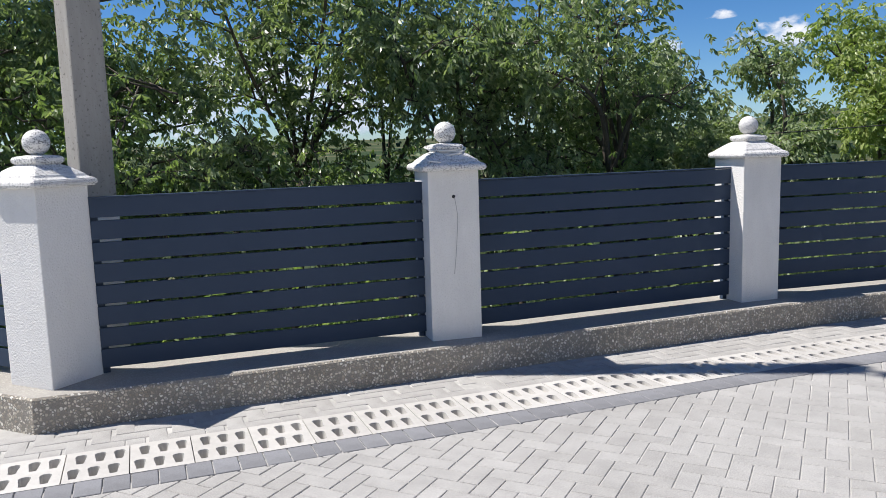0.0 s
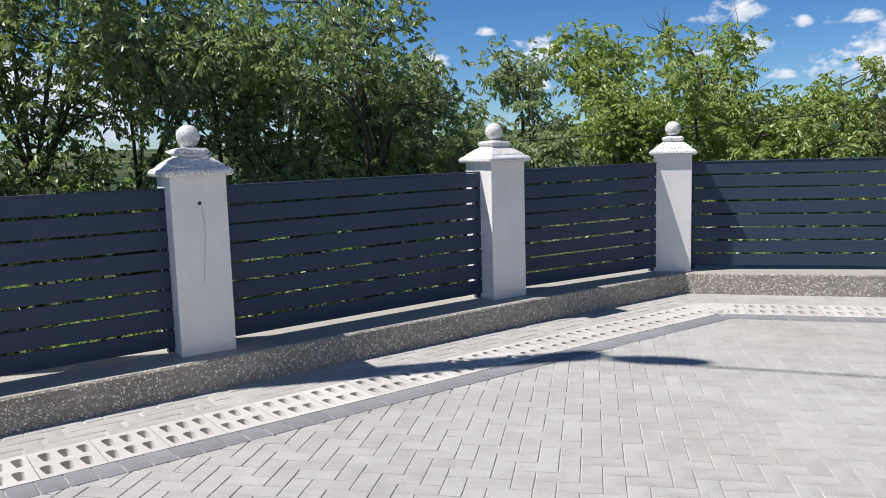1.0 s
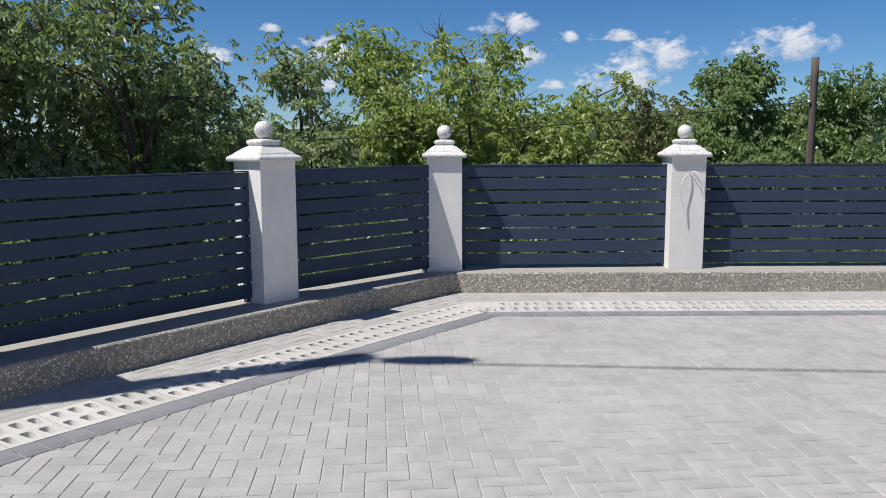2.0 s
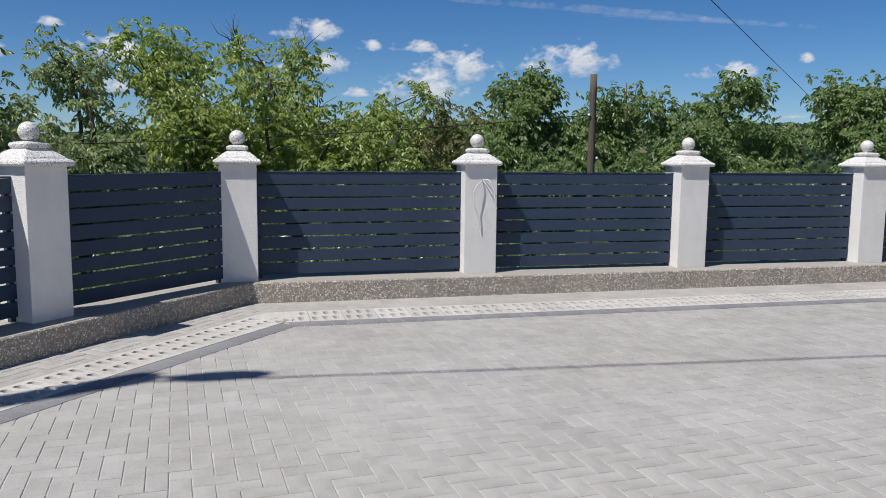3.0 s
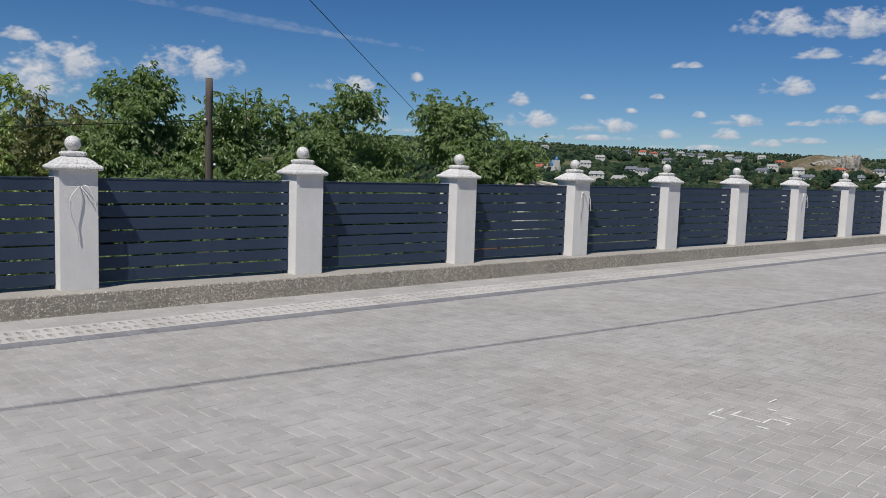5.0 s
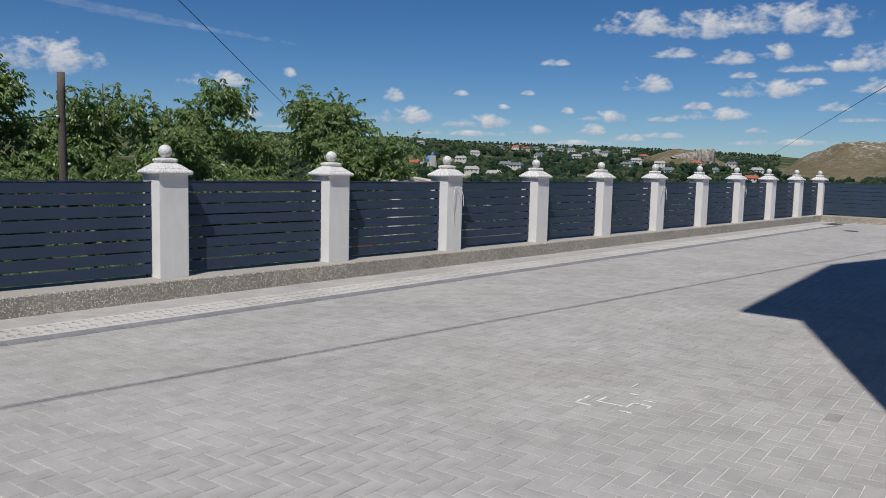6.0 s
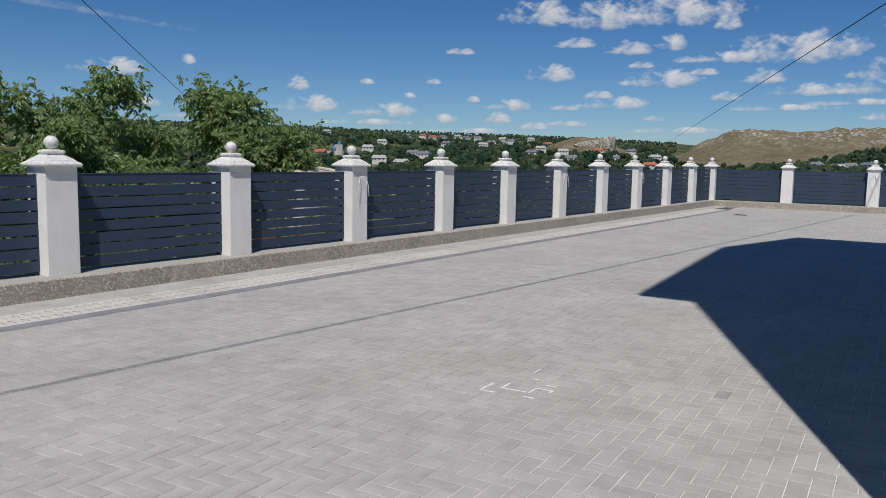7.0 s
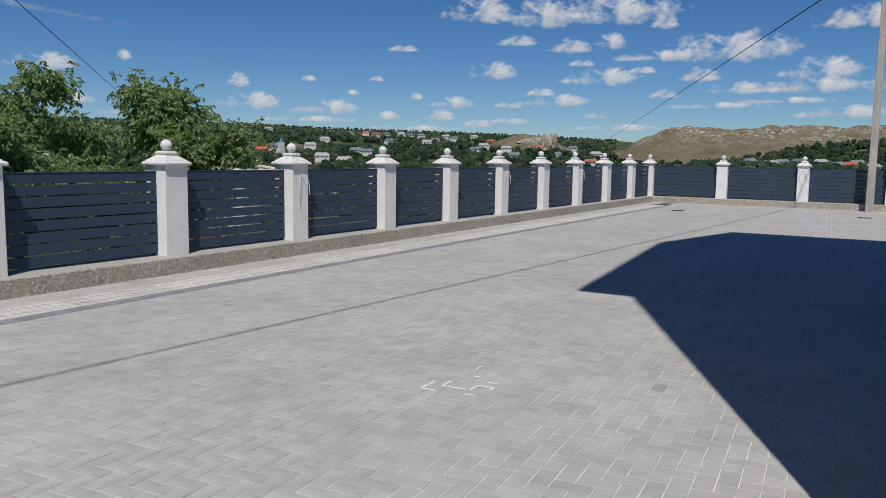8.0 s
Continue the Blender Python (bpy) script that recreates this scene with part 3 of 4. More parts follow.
def clouds():
    left = [(-12.6, 7.9, 0.9, 0.3), (-9.0, 6.4, 2.1, 0.95), (4.9, 6.0, 2.1, 0.75), (7.0, 4.1, 1.0, 0.35), (-16.7, 6.0, 1.7, 0.6), (-9.0, 4.2, 1.0, 0.6),
            (-44.3, 4.5, 4.9, 2.4), (-38.6, 2.8, 3.3, 2.4), (-31.7, 4.6, 3.7, 2.4), (-50.0, 2.6, 3.7, 2.0), (-56.8, 3.4, 3.7, 2.4), (-64.0, 4.0, 4.0, 2.4), (-25.0, 3.0, 3.0, 1.8)]
    middle = [(4.4, 8.2, 1.9, 0.75), (8.3, 7.3, 0.75, 0.4), (11.4, 7.3, 1.4, 0.42), (14.5, 5.9, 2.4, 1.2), (12.0, 4.4, 2.45, 1.2), (22.4, 6.3, 2.6, 1.2), (19.4, 4.5, 1.45, 0.65),
              (32.9, 5.5, 1.75, 0.55), (37.5, 6.2, 0.5, 0.35), (44.7, 4.9, 0.75, 0.5), (45.8, 3.5, 1.75, 0.6), (-8.1, 6.2, 1.2, 0.65), (21.7, 10.7, 1.0, 0.25), (34.4, 3.3, 1.2, 0.35)]
    right = [(51.3, 3.2, 1.9, 0.5), (56.0, 7.4, 1.0, 0.25), (54.3, 5.3, 0.5, 0.2), (59.9, 3.7, 1.3, 0.4), (54.9, 2.7, 1.0, 0.33), (58.7, 2.8, 1.0, 0.4), (57.1, 4.1, 0.5, 0.25),
             (61.3, 2.3, 1.0, 0.3), (64.0, 8.0, 1.3, 0.4), (62.6, 5.9, 1.4, 0.6), (67.7, 7.6, 1.4, 0.5), (61.8, 9.9, 2.0, 0.9), (66.1, 9.7, 2.0, 1.0), (71.1, 9.9, 3.7, 1.05), (74.1, 9.1, 0.8, 0.5)]
    last = [(70.8, 7.9, 0.9, 0.55), (78.6, 7.3, 3.5, 1.0), (74.2, 6.9, 2.4, 0.35), (70.5, 5.5, 2.2, 0.6), (67.3, 3.9, 2.0, 0.42), (65.7, 4.5, 1.0, 0.3), (74.3, 4.4, 0.8, 0.35),
            (84.5, 5.8, 2.0, 0.75), (84.2, 4.8, 3.2, 0.5), (79.1, 4.7, 1.6, 0.4), (76.5, 5.6, 1.2, 0.5), (84.9, 8.8, 1.3, 0.6), (86.8, 8.9, 1.2, 0.8), (69.8, 2.9, 0.6, 0.2), (85.9, 3.1, 2.4, 0.4)]
    # Thin glowing cards low in the sky, added to imitate horizon haze and wisps.
    haze = [(49.5, 2.4, 2.6, 0.2), (57.0, 1.9, 2.4, 0.18), (63.4, 2.5, 1.6, 0.2), (71.5, 2.1, 2.4, 0.22), (78.0, 3.6, 2.6, 0.2), (82.5, 3.9, 2.6, 0.2),
            (38.5, 2.6, 1.8, 0.25), (49.5, 5.2, 0.6, 0.2), (63.5, 3.6, 0.9, 0.2), (68.6, 6.5, 0.8, 0.25), (52.6, 4.3, 0.5, 0.18), (72.6, 6.0, 1.0, 0.25)]
    sets = (left, middle, right, last, haze)
    far, k = 4200.0, 4200.0 * math.pi / 180

    def cloud(az, el, wide, tall, material, label, tilt=0.0):
        w, low, high = wide * k * 1.7, -tall * k * 1.6, tall * k * 1.9
        me = mesh_of("cloud", [(-w, 0, low), (w, 0, low), (w, 0, high), (-w, 0, high)], [(0, 1, 2, 3)], material)
        uv = me.uv_layers.new(name="uv")
        for loop, c in zip(uv.data, ((0, 0), (1, 0), (1, 1), (0, 1))):
            loop.uv = c
        ob = new("cloud", me)
        ob.matrix_basis = Matrix.Translation(polar(az, far, 1.5 + far * math.tan(radians(el)))) @ Matrix.Rotation(radians(-az), 4, "Z") @ Matrix.Rotation(radians(tilt), 4, "Y")
        tagged(ob, label, "cloud", "clouds in the sky", kind="structure")

    for places in sets:
        for az, el, wide, tall in places:
            cloud(az, el, wide, tall, CLOUD, "small fair-weather cloud with a painted white top and grey base")
    cloud(22.5, 9.9, 10.0, 0.28, CIRRUS, "thin faint streak of high cloud", 5.5)
    cloud(31.0, 8.9, 6.0, 0.2, CIRRUS, "thin faint streak of high cloud", 5.5)


ground()
limestone_hill()
crag()
far_woods()
village()
clouds()


# ---------------------------------------------------------------- curb wall under the fence
def curb():
    inner = [Vector(p) for p in FOOT]
    outer = offset_line(FOOT, [-0.62, -0.62, -0.62, -0.62, -0.58, -0.58])
    e = 0.012
    lip = offset_line(FOOT, [-0.004] * 6)
    edge = offset_line(FOOT, [-0.016] * 6)
    for a, b in ((0, 1), (1, 4), (4, 5), (5, 6)):
        verts, faces = [], []
        for i in range(a, b + 1):
            n, l, r, o = inner[i], lip[i], edge[i], outer[i]
            verts += [(n.x, n.y, -0.12), (n.x, n.y, -0.004), (l.x, l.y, CURB_TOP - e), (r.x, r.y, CURB_TOP), (o.x, o.y, CURB_TOP), (o.x, o.y, -0.7)]
        for i in range(b - a):
            q = i * 6
            faces += [(q + k, q + k + 6, q + k + 7, q + k + 1) for k in range(5)] + [(q + 5, q + 11, q + 6, q)]
        last = (b - a) * 6
        faces += [tuple(range(6)), tuple(last + k for k in range(5, -1, -1))]
        ob = new("curb_wall", mesh_of("curb_wall", verts, faces, CURB))
        tagged(ob, "low washed-concrete curb wall with pale pebbles", "curb", kind="structure")


curb()


# ---------------------------------------------------------------- pillars
def cap_mesh():
    """Speckled cap: rounded slab, low pyramid and a small upper slab."""
    profile = [(0.150, 1.328), (0.206, 1.328), (0.216, 1.335), (0.221, 1.347), (0.219, 1.361), (0.209, 1.373), (0.193, 1.380), (0.183, 1.386),
               (0.174, 1.398), (0.120, 1.439), (0.094, 1.452), (0.089, 1.459), (0.096, 1.464), (0.103, 1.474), (0.103, 1.488), (0.096, 1.499), (0.082, 1.504), (0.03, 1.512)]
    verts, faces = [], []
    for h, z in profile:
        c = min(0.012, h * 0.2)
        verts += [(h, -h + c, z), (h, h - c, z), (h - c, h, z), (-h + c, h, z), (-h, h - c, z), (-h, -h + c, z), (-h + c, -h, z), (h - c, -h, z)]
    for i in range(len(profile) - 1):
        o, q = i * 8, i * 8 + 8
        faces += [(o + k, o + (k + 1) % 8, q + (k + 1) % 8, q + k) for k in range(8)]
    faces += [tuple(range(7, -1, -1)), tuple((len(profile) - 1) * 8 + k for k in range(8))]
    return mesh_of("cap", verts, faces, TERRAZZO)


def pillar():
    root = new("fence_pillar")
    tagged(root, "white stuccoed square fence pillar with a speckled ball cap", "fence pillar", "pillars of the fence")
    part("shaft", boxed(-0.175, 0.175, -0.175, 0.175, CURB_TOP - 0.004, 1.332, bevel=0.006), STUCCO, root)
    cap = child("cap", cap_mesh(), root, None, "white terrazzo cap with black specks")
    bm = bmesh.new()
    bmesh.ops.create_uvsphere(bm, u_segments=28, v_segments=18, radius=0.0735)
    bmesh.ops.translate(bm, vec=(0, 0, 1.580), verts=bm.verts[:])
    part("ball", bm, TERRAZZO, cap, smooth=True)
    return root


first_pillar = None
for px, py, turn in PILLARS:
    at = pose(px, py, 0, 0, 0, turn)
    if first_pillar is None:
        first_pillar = pillar()
        first_pillar.matrix_basis = at
    else:
        copy_thing(first_pillar, at)


# ---------------------------------------------------------------- slatted panels
def panel(a, b, group):
    """Eight flat boards between two end posts, from pillar face to pillar face."""
    a, b = Vector(a), Vector(b)
    u = (b - a).normalized()
    length = (b - a).length
    root = new("fence_panel")
    tagged(root, "anthracite metal fence panel of eight horizontal boards", "fence panel", group)
    root.matrix_basis = Matrix.Translation((a.x, a.y, 0)) @ Matrix.Rotation(math.atan2(u.y, u.x), 4, "Z")
    low, high, gap = CURB_TOP + 0.040, 1.247, 0.0165
    tall = (high - low - 7 * gap) / 8
    board = finish("board", boxed(0.004, length - 0.004, -0.012, 0.012, -tall / 2, tall / 2, bevel=0.003), PANEL)
    rng = random.Random(int(abs(a.x * 31 + a.y * 17) * 100))
    for k in range(8):
        z = low + tall / 2 + k * (tall + gap) + rng.uniform(-0.0015, 0.0015)
        child("board", board, root, pose(0, 0, z, rng.uniform(-0.3, 0.3), rng.uniform(-0.05, 0.05), 0))
    post = finish("end_post", boxed(-0.02, 0.02, 0.0135, 0.05, CURB_TOP - 0.002, high - 0.005, bevel=0.003), PANEL)
    for x in (0.024, length - 0.024):
        child("end_post", post, root, pose(x, 0, 0))
    foot = finish("foot_rail", boxed(0.047, length - 0.047, 0.0135, 0.04, high - 0.045, high - 0.012, bevel=0.003), PANEL)
    child("top_rail", foot, root)
    cover = finish("top_cover", boxed(0.002, length - 0.002, -0.018, 0.03, high + 0.001, high + 0.012, bevel=0.004), PANEL)
    child("top_cover", cover, root)


def face_point(i, towards):
    """The middle of the pillar's face on the side of another pillar."""
    (x, y, turn), (qx, qy, _) = PILLARS[i], PILLARS[towards]
    u = Vector((qx - x, qy - y)).normalized()
    w = radians(turn)
    reach = 0.172 / max(abs(u.x * math.cos(w) + u.y * math.sin(w)), abs(-u.x * math.sin(w) + u.y * math.cos(w)))
    return Vector((x, y)) + u * reach


for i in range(len(PILLARS) - 1):
    panel(face_point(i, i + 1), face_point(i + 1, i), "panels of the fence")


# ---------------------------------------------------------------- cables on the pillars
def cable_loop(px, py, side, seed):
    """A loose white cable that comes out of a pillar's face and hangs in two ends."""
    rng = random.Random(seed)
    root = new("electric_cable")
    tagged(root, "loose white electric cable hanging out of the pillar", "cable", "cables on the pillars")
    f, dz = -0.178, -0.055
    j = lambda s: rng.uniform(-s, s)
    ends = [[(0.02, f + 0.01, 1.235), (-0.03 + j(0.01), f - 0.03, 1.215), (-0.085, f - 0.05, 1.12 + j(0.02)), (-0.09 + j(0.01), f - 0.04, 0.99), (-0.05 + j(0.02), f - 0.02, 0.85), (0.0 + j(0.02), f - 0.012, 0.70 + j(0.04))],
            [(0.02, f + 0.01, 1.232), (0.07, f - 0.04, 1.225 + j(0.01)), (0.115 + j(0.01), f - 0.06, 1.12), (0.15 + j(0.02), f - 0.05, 1.0 + j(0.05)), (0.165, f - 0.03, 0.94)],
            [(0.02, f + 0.01, 1.228), (0.06, f - 0.03, 1.17), (0.10 + j(0.02), f - 0.05, 1.10), (0.12, f - 0.045, 1.06)]]
    for way in ends:
        child("strand", tube("strand", spline([(a, b, c + dz) for a, b, c in way], 6), 0.0052, CABLE, 6), root)
    root.matrix_basis = pose(px, py, 0, 0, 0, side)


for n, (i, side) in enumerate(((5, 0), (8, 0), (11, 0), (13, 0), (18, -90))):
    cable_loop(PILLARS[i][0], PILLARS[i][1], side, 20 + n)


def pillar_wire():
    """The thin grey wire from the hole in the second pillar, and the coil round its cap."""
    x, y, turn = PILLARS[2]
    root = new("thin_wire")
    tagged(root, "thin grey wire hanging from a hole in the pillar", "wire")
    f = -0.1785
    child("strand", tube("strand", spline([(0.0, f + 0.01, 1.155), (0.004, f - 0.006, 1.14), (0.02, f - 0.003, 1.02), (0.012, f - 0.003, 0.88), (0.0, f - 0.003, 0.74), (-0.012, f - 0.003, 0.645)], 5), 0.0016, SLATE, 5), root)
    # A flat black bead on the face gives the darkness of the drilled hole.
    bm = bmesh.new()
    bmesh.ops.create_uvsphere(bm, u_segments=14, v_segments=8, radius=0.012)
    bmesh.ops.scale(bm, vec=(1, 0.35, 1), verts=bm.verts[:])
    bmesh.ops.translate(bm, vec=(-0.002, f + 0.002, 1.16), verts=bm.verts[:])
    part("hole", bm, BLACK, root, "black bead imitating the dark of a drilled hole")
    root.matrix_basis = pose(x, y, 0, 0, 0, turn)
    coil = new("cable_coil")
    tagged(coil, "white cable wound round the neck of the pillar cap", "cable")
    rng = random.Random(4)
    way = []
    for k in range(58):
        w = k * 0.34
        r = 0.112 + 0.016 * math.sin(w * 0.7) + rng.uniform(-0.004, 0.004)
        sq = 1.0 + 0.12 * abs(math.sin(2 * w))
        way.append((r * sq * math.cos(w), r * sq * math.sin(w), 1.462 + 0.026 * math.sin(w * 0.53) + 0.02 * math.sin(w + 0.6)))
    way += [(-0.14, -0.11, 1.435), (-0.17, -0.18, 1.402), (-0.09, -0.205, 1.388)]
    child("strand", tube("strand", spline(way, 3), 0.0055, CABLE, 6), coil)
    coil.matrix_basis = pose(x, y, 0, 0, 0, turn)


pillar_wire()


# ---------------------------------------------------------------- poles and wires
def concrete_pole(x, y, turn, foot, top, w, d, label, lamp):
    root = new("utility_pole")
    tagged(root, label, "utility pole")
    bm = boxed(-w / 2, w / 2, -d / 2, d / 2, foot, top, bevel=0.018)
    for v in bm.verts:
        k = 1.0 - 0.025 * (v.co.z - foot)
        v.co.x *= k
        v.co.y *= k
    part("shaft", bm, CONCRETE, root)
    root.matrix_basis = pose(x, y, 0, 0, 0, turn)
    if lamp:
        # Thin white sleeve round the shaft, from the foot up to 1.16 m.
        part("whitewash", boxed(-w / 2 - 0.002, w / 2 + 0.002, -d / 2 - 0.002, d / 2 + 0.002, foot, 1.16, bevel=0.016), STUCCO, root, "white foot")
        way = [(0.0, 0.0, top - 0.3), (0.05, -0.02, top - 0.05), (0.12, -0.05, top + 0.07), (0.18, -0.06, top + 0.1)]
        spun = Matrix.Rotation(radians(-turn), 3, "Z")
        child("arm", tube("arm", [spun @ Vector(p) for p in spline(way, 5)], 0.025, STEEL, 10), root)
        bm = bmesh.new()
        bmesh.ops.create_uvsphere(bm, u_segments=20, v_segments=12, radius=1.0)
        for v in bm.verts:
            v.co = Vector((v.co.x * 0.34, v.co.y * 0.11, max(v.co.z, -0.45) * 0.075))
        bmesh.ops.translate(bm, vec=(0.40, -0.10, top + 0.1), verts=bm.verts[:])
        bmesh.ops.rotate(bm, cent=(0, 0, 0), matrix=spun, verts=bm.verts[:])
        part("lamp_head", bm, STEEL, root, smooth=True)
    return root


concrete_pole(-5.20, 3.15, -10, -0.6, 7.9, 0.20, 0.25, "grey square concrete lamp pole behind the fence", True)
concrete_pole(27.72, 1.20, 0, -0.05, 8.0, 0.22, 0.22, "grey concrete pole standing against the curb wall", False)


def wooden_pole():
    root = new("wooden_pole")
    tagged(root, "weathered round timber pole standing among the trees", "wooden pole")
    r, az = 12.6, 23.58
    x, y = 0.1 + r * math.sin(radians(az)), 0.05 + r * math.cos(radians(az))
    foot = float(lie_of_land(x, y)) - 0.3
    top = 1.47 + r * math.tan(radians(5.45))
    rng = random.Random(2)
    way = [(rng.uniform(-0.006, 0.006), rng.uniform(-0.006, 0.006), foot + (top - foot) * k / 14) for k in range(15)]
    child("shaft", tube("shaft", way, [0.062 - 0.0008 * k + rng.uniform(-0.003, 0.003) for k in range(15)], TIMBER, 14), root)
    for z, side in ((top - 0.62, -1), (top - 1.28, 1)):
        bm = bmesh.new()
        bmesh.ops.create_uvsphere(bm, u_segments=12, v_segments=8, radius=0.024)
        bmesh.ops.translate(bm, vec=(side * 0.075, -0.03, z), verts=bm.verts[:])
        part("insulator", bm, PORCELAIN, root, "white porcelain insulator", smooth=True)
    root.matrix_basis = Matrix.Translation((x, y, 0))
    return Vector((x, y, top))


def hanging(name, a, b, sag, r, label):
    a, b = Vector(a), Vector(b)
    way = [a.lerp(b, k / 40) - Vector((0, 0, 4 * sag * (k / 40) * (1 - k / 40))) for k in range(41)]
    ob = new(name, tube(name, way, r, BLACK, 6))
    tagged(ob, label, "overhead wire")


def sight(az, el, r):
    """A point so many metres from the middle of the yard's near end, by bearing and height angle."""
    return (0.15 + r * math.sin(radians(az)), 0.05 + r * math.cos(radians(az)), 1.48 + r * math.tan(radians(el)))


pole_top = wooden_pole()
hanging("overhead_wire", (-5.2, 3.15, 7.55), (27.72, 1.20, 7.1), 0.35, 0.015, "black twisted overhead cable crossing above the yard")
hanging("overhead_wire", (27.72, 1.20, 7.55), sight(70.2, 0.8, 160), 0.0, 0.02, "black twisted overhead cable running down to the village")
hanging("overhead_wire", sight(24.0, 16.3, 9.0), sight(38.2, 3.3, 26), 0.0, 0.0065, "thin black overhead wire running out over the trees")
hanging("overhead_wire", sight(-12, 0.2, 11.0), (pole_top.x - 0.1, pole_top.y - 0.04, pole_top.z - 0.62), 0.06, 0.007, "thin black wire strung to the timber pole")


# ---------------------------------------------------------------- trees
def leaf_cloud(rng, at, size, droop):
    """Feathered leaves, each of seven leaflets on one stalk, at the points given."""
    n = len(at)
    away = rng.normal(size=(n, 3))
    away[:, 2] = away[:, 2] * 0.55 - droop * 1.5
    away /= np.linalg.norm(away, axis=1)[:, None]
    side = np.cross(away, [0, 0, 1.0])
    side /= np.linalg.norm(side, axis=1)[:, None] + 1e-9
    verts = []
    for k, (along, out) in enumerate(((0.25, 1), (0.25, -1), (0.55, 1), (0.55, -1), (0.85, 1), (0.85, -1), (1.0, 0))):
        length = size * rng.uniform(0.7, 1.25, (n, 1))
        base = at + away * (along * size * 2.2)
        way = away * (0.55 if out else 1.0) + side * out * 0.85 + rng.normal(size=(n, 3)) * 0.28
        way[:, 2] -= 0.62
        way /= np.linalg.norm(way, axis=1)[:, None]
        up = rng.normal(size=(n, 3)) * 0.6 + [-0.5, -0.42, 0.55]
        wide = np.cross(way, up)
        wide /= np.linalg.norm(wide, axis=1)[:, None] + 1e-9
        up = np.cross(wide, way)
        mid = base + way * length * 0.48 + up * length * 0.06
        far = base + way * length * 0.78 + up * length * 0.01
        tip = base + way * length * 1.05 - up * length * 0.12
        verts.append(np.stack([base, mid - way * length * 0.16 + wide * length * 0.22 + up * length * 0.07, far - way * length * 0.1 + wide * length * 0.21 + up * length * 0.05, tip,
                               far - way * length * 0.1 - wide * length * 0.21 + up * length * 0.05, mid - way * length * 0.16 - wide * length * 0.22 + up * length * 0.07], 1))
    v = np.concatenate(verts).reshape(-1, 3)
    q = np.arange(len(v) // 6)[:, None] * 6
    return v, np.vstack([q + [0, 1, 2, 3], q + [0, 3, 4, 5]])


def tree(x, y, top, spread, low, leaves, size, material, label, seed, lean=(0.0, 0.0), bare=0, stems=1, trunk=0.11):
    """A tree with bent limbs, twigs and a ragged crown. top, low: the heights where the crown ends and begins."""
    rng = np.random.default_rng(seed)
    foot = float(lie_of_land(x, y)) - 0.25
    root = new("tree")
    tagged(root, label, "tree", "trees behind the fence")
    root.matrix_basis = Matrix.Translation((x, y, 0))
    wood_v, wood_f, count = [], [], 0

    def limb(points, r0, r1, sides):
        nonlocal count
        v, f = tube_data(points, [r0 + (r1 - r0) * i / (len(points) - 1) for i in range(len(points))], sides)
        wood_v.extend(v)
        wood_f.extend(tuple(i + count for i in q) for q in f)
        count += len(v)

    tall = top - low
    tips, weight = [], []
    for s in range(stems):
        away = rng.uniform(0, 6.28)
        shift = 0.0 if stems == 1 else 0.35
        start = Vector((shift * math.cos(away), shift * math.sin(away), foot))
        fork = Vector((lean[0] * 0.4 + 2 * shift * math.cos(away), lean[1] * 0.4 + 2 * shift * math.sin(away), low + tall * 0.12))
        mid = start.lerp(fork, 0.5) + Vector(rng.normal(size=3) * 0.08)
        limb(spline([start, mid, fork], 5), trunk, trunk * 0.72, 10)
        for k in range(max(4, int(9 / stems))):
            w = 2.4 * k + rng.uniform(-0.5, 0.5) + s
            h = low + tall * (0.25 + 0.72 * ((k * 0.618 + rng.uniform(0, 0.3)) % 1.0))
            room = spread * math.sqrt(max(0.08, 1 - ((h - low - tall * 0.42) / (tall * 0.62)) ** 2))
            reach = room * rng.uniform(0.55, 1.0)
            end = Vector((lean[0] + reach * math.cos(w), lean[1] + reach * math.sin(w), h))
            bend = fork.lerp(end, 0.5) + Vector((0, 0, 0.12 * tall)) + Vector(rng.normal(size=3) * 0.12 * spread)
            way = spline([fork, bend, end], 6)
            limb(way, trunk * 0.4, 0.010, 7)
            for j in range(7):
                p = way[int(len(way) * (0.35 + 0.09 * j)) % len(way)]
                d = Vector(rng.normal(size=3))
                d.z = abs(d.z) * 0.5 + 0.05
                q = p + d.normalized() * spread * rng.uniform(0.16, 0.42)
                b = p.lerp(q, 0.5) + Vector(rng.normal(size=3) * 0.05 * spread)
                limb([p, b, q], 0.014, 0.004, 4)
                for u in range(3):
                    e = q + Vector(rng.normal(size=3)) * spread * 0.09
                    limb([b.lerp(q, 0.6), q.lerp(e, 0.5), e], 0.006, 0.002, 3)
                    tips.append(e)
                    weight.append(rng.uniform(0.05, 1.0) ** 1.6)
                tips.append(q)
                weight.append(rng.uniform(0.05, 1.0) ** 1.6)
    for k in range(bare):
        p = Vector(tips[int(rng.integers(len(tips)))])
        for j in range(4):
            e = p + Vector((rng.normal() * 0.15, rng.normal() * 0.15, rng.uniform(0.2, 0.55)))
            limb([p, p.lerp(e, 0.5) + Vector(rng.normal(size=3) * 0.04), e], 0.008, 0.003, 4)
    child("trunk", mesh_of("trunk", wood_v, wood_f, BARK, True), root)
    tips = np.array([t[:] for t in tips])
    weight = np.array(weight) / sum(weight)
    n = leaves // 7
    pick = rng.choice(len(tips), n, p=weight)
    at = tips[pick] + rng.normal(size=(n, 3)) * (spread * 0.06 + 0.05)
    keep = at[:, 2] > low - 0.25 * tall
    v, f = leaf_cloud(rng, at[keep], size, 0.35)
    child("crown", mesh_of("crown", v, f, material), root)


def seen_tree(az, r, top_el, spread, low, leaves, size, material, label, seed, **more):
    x, y, z = sight(az, top_el, r)
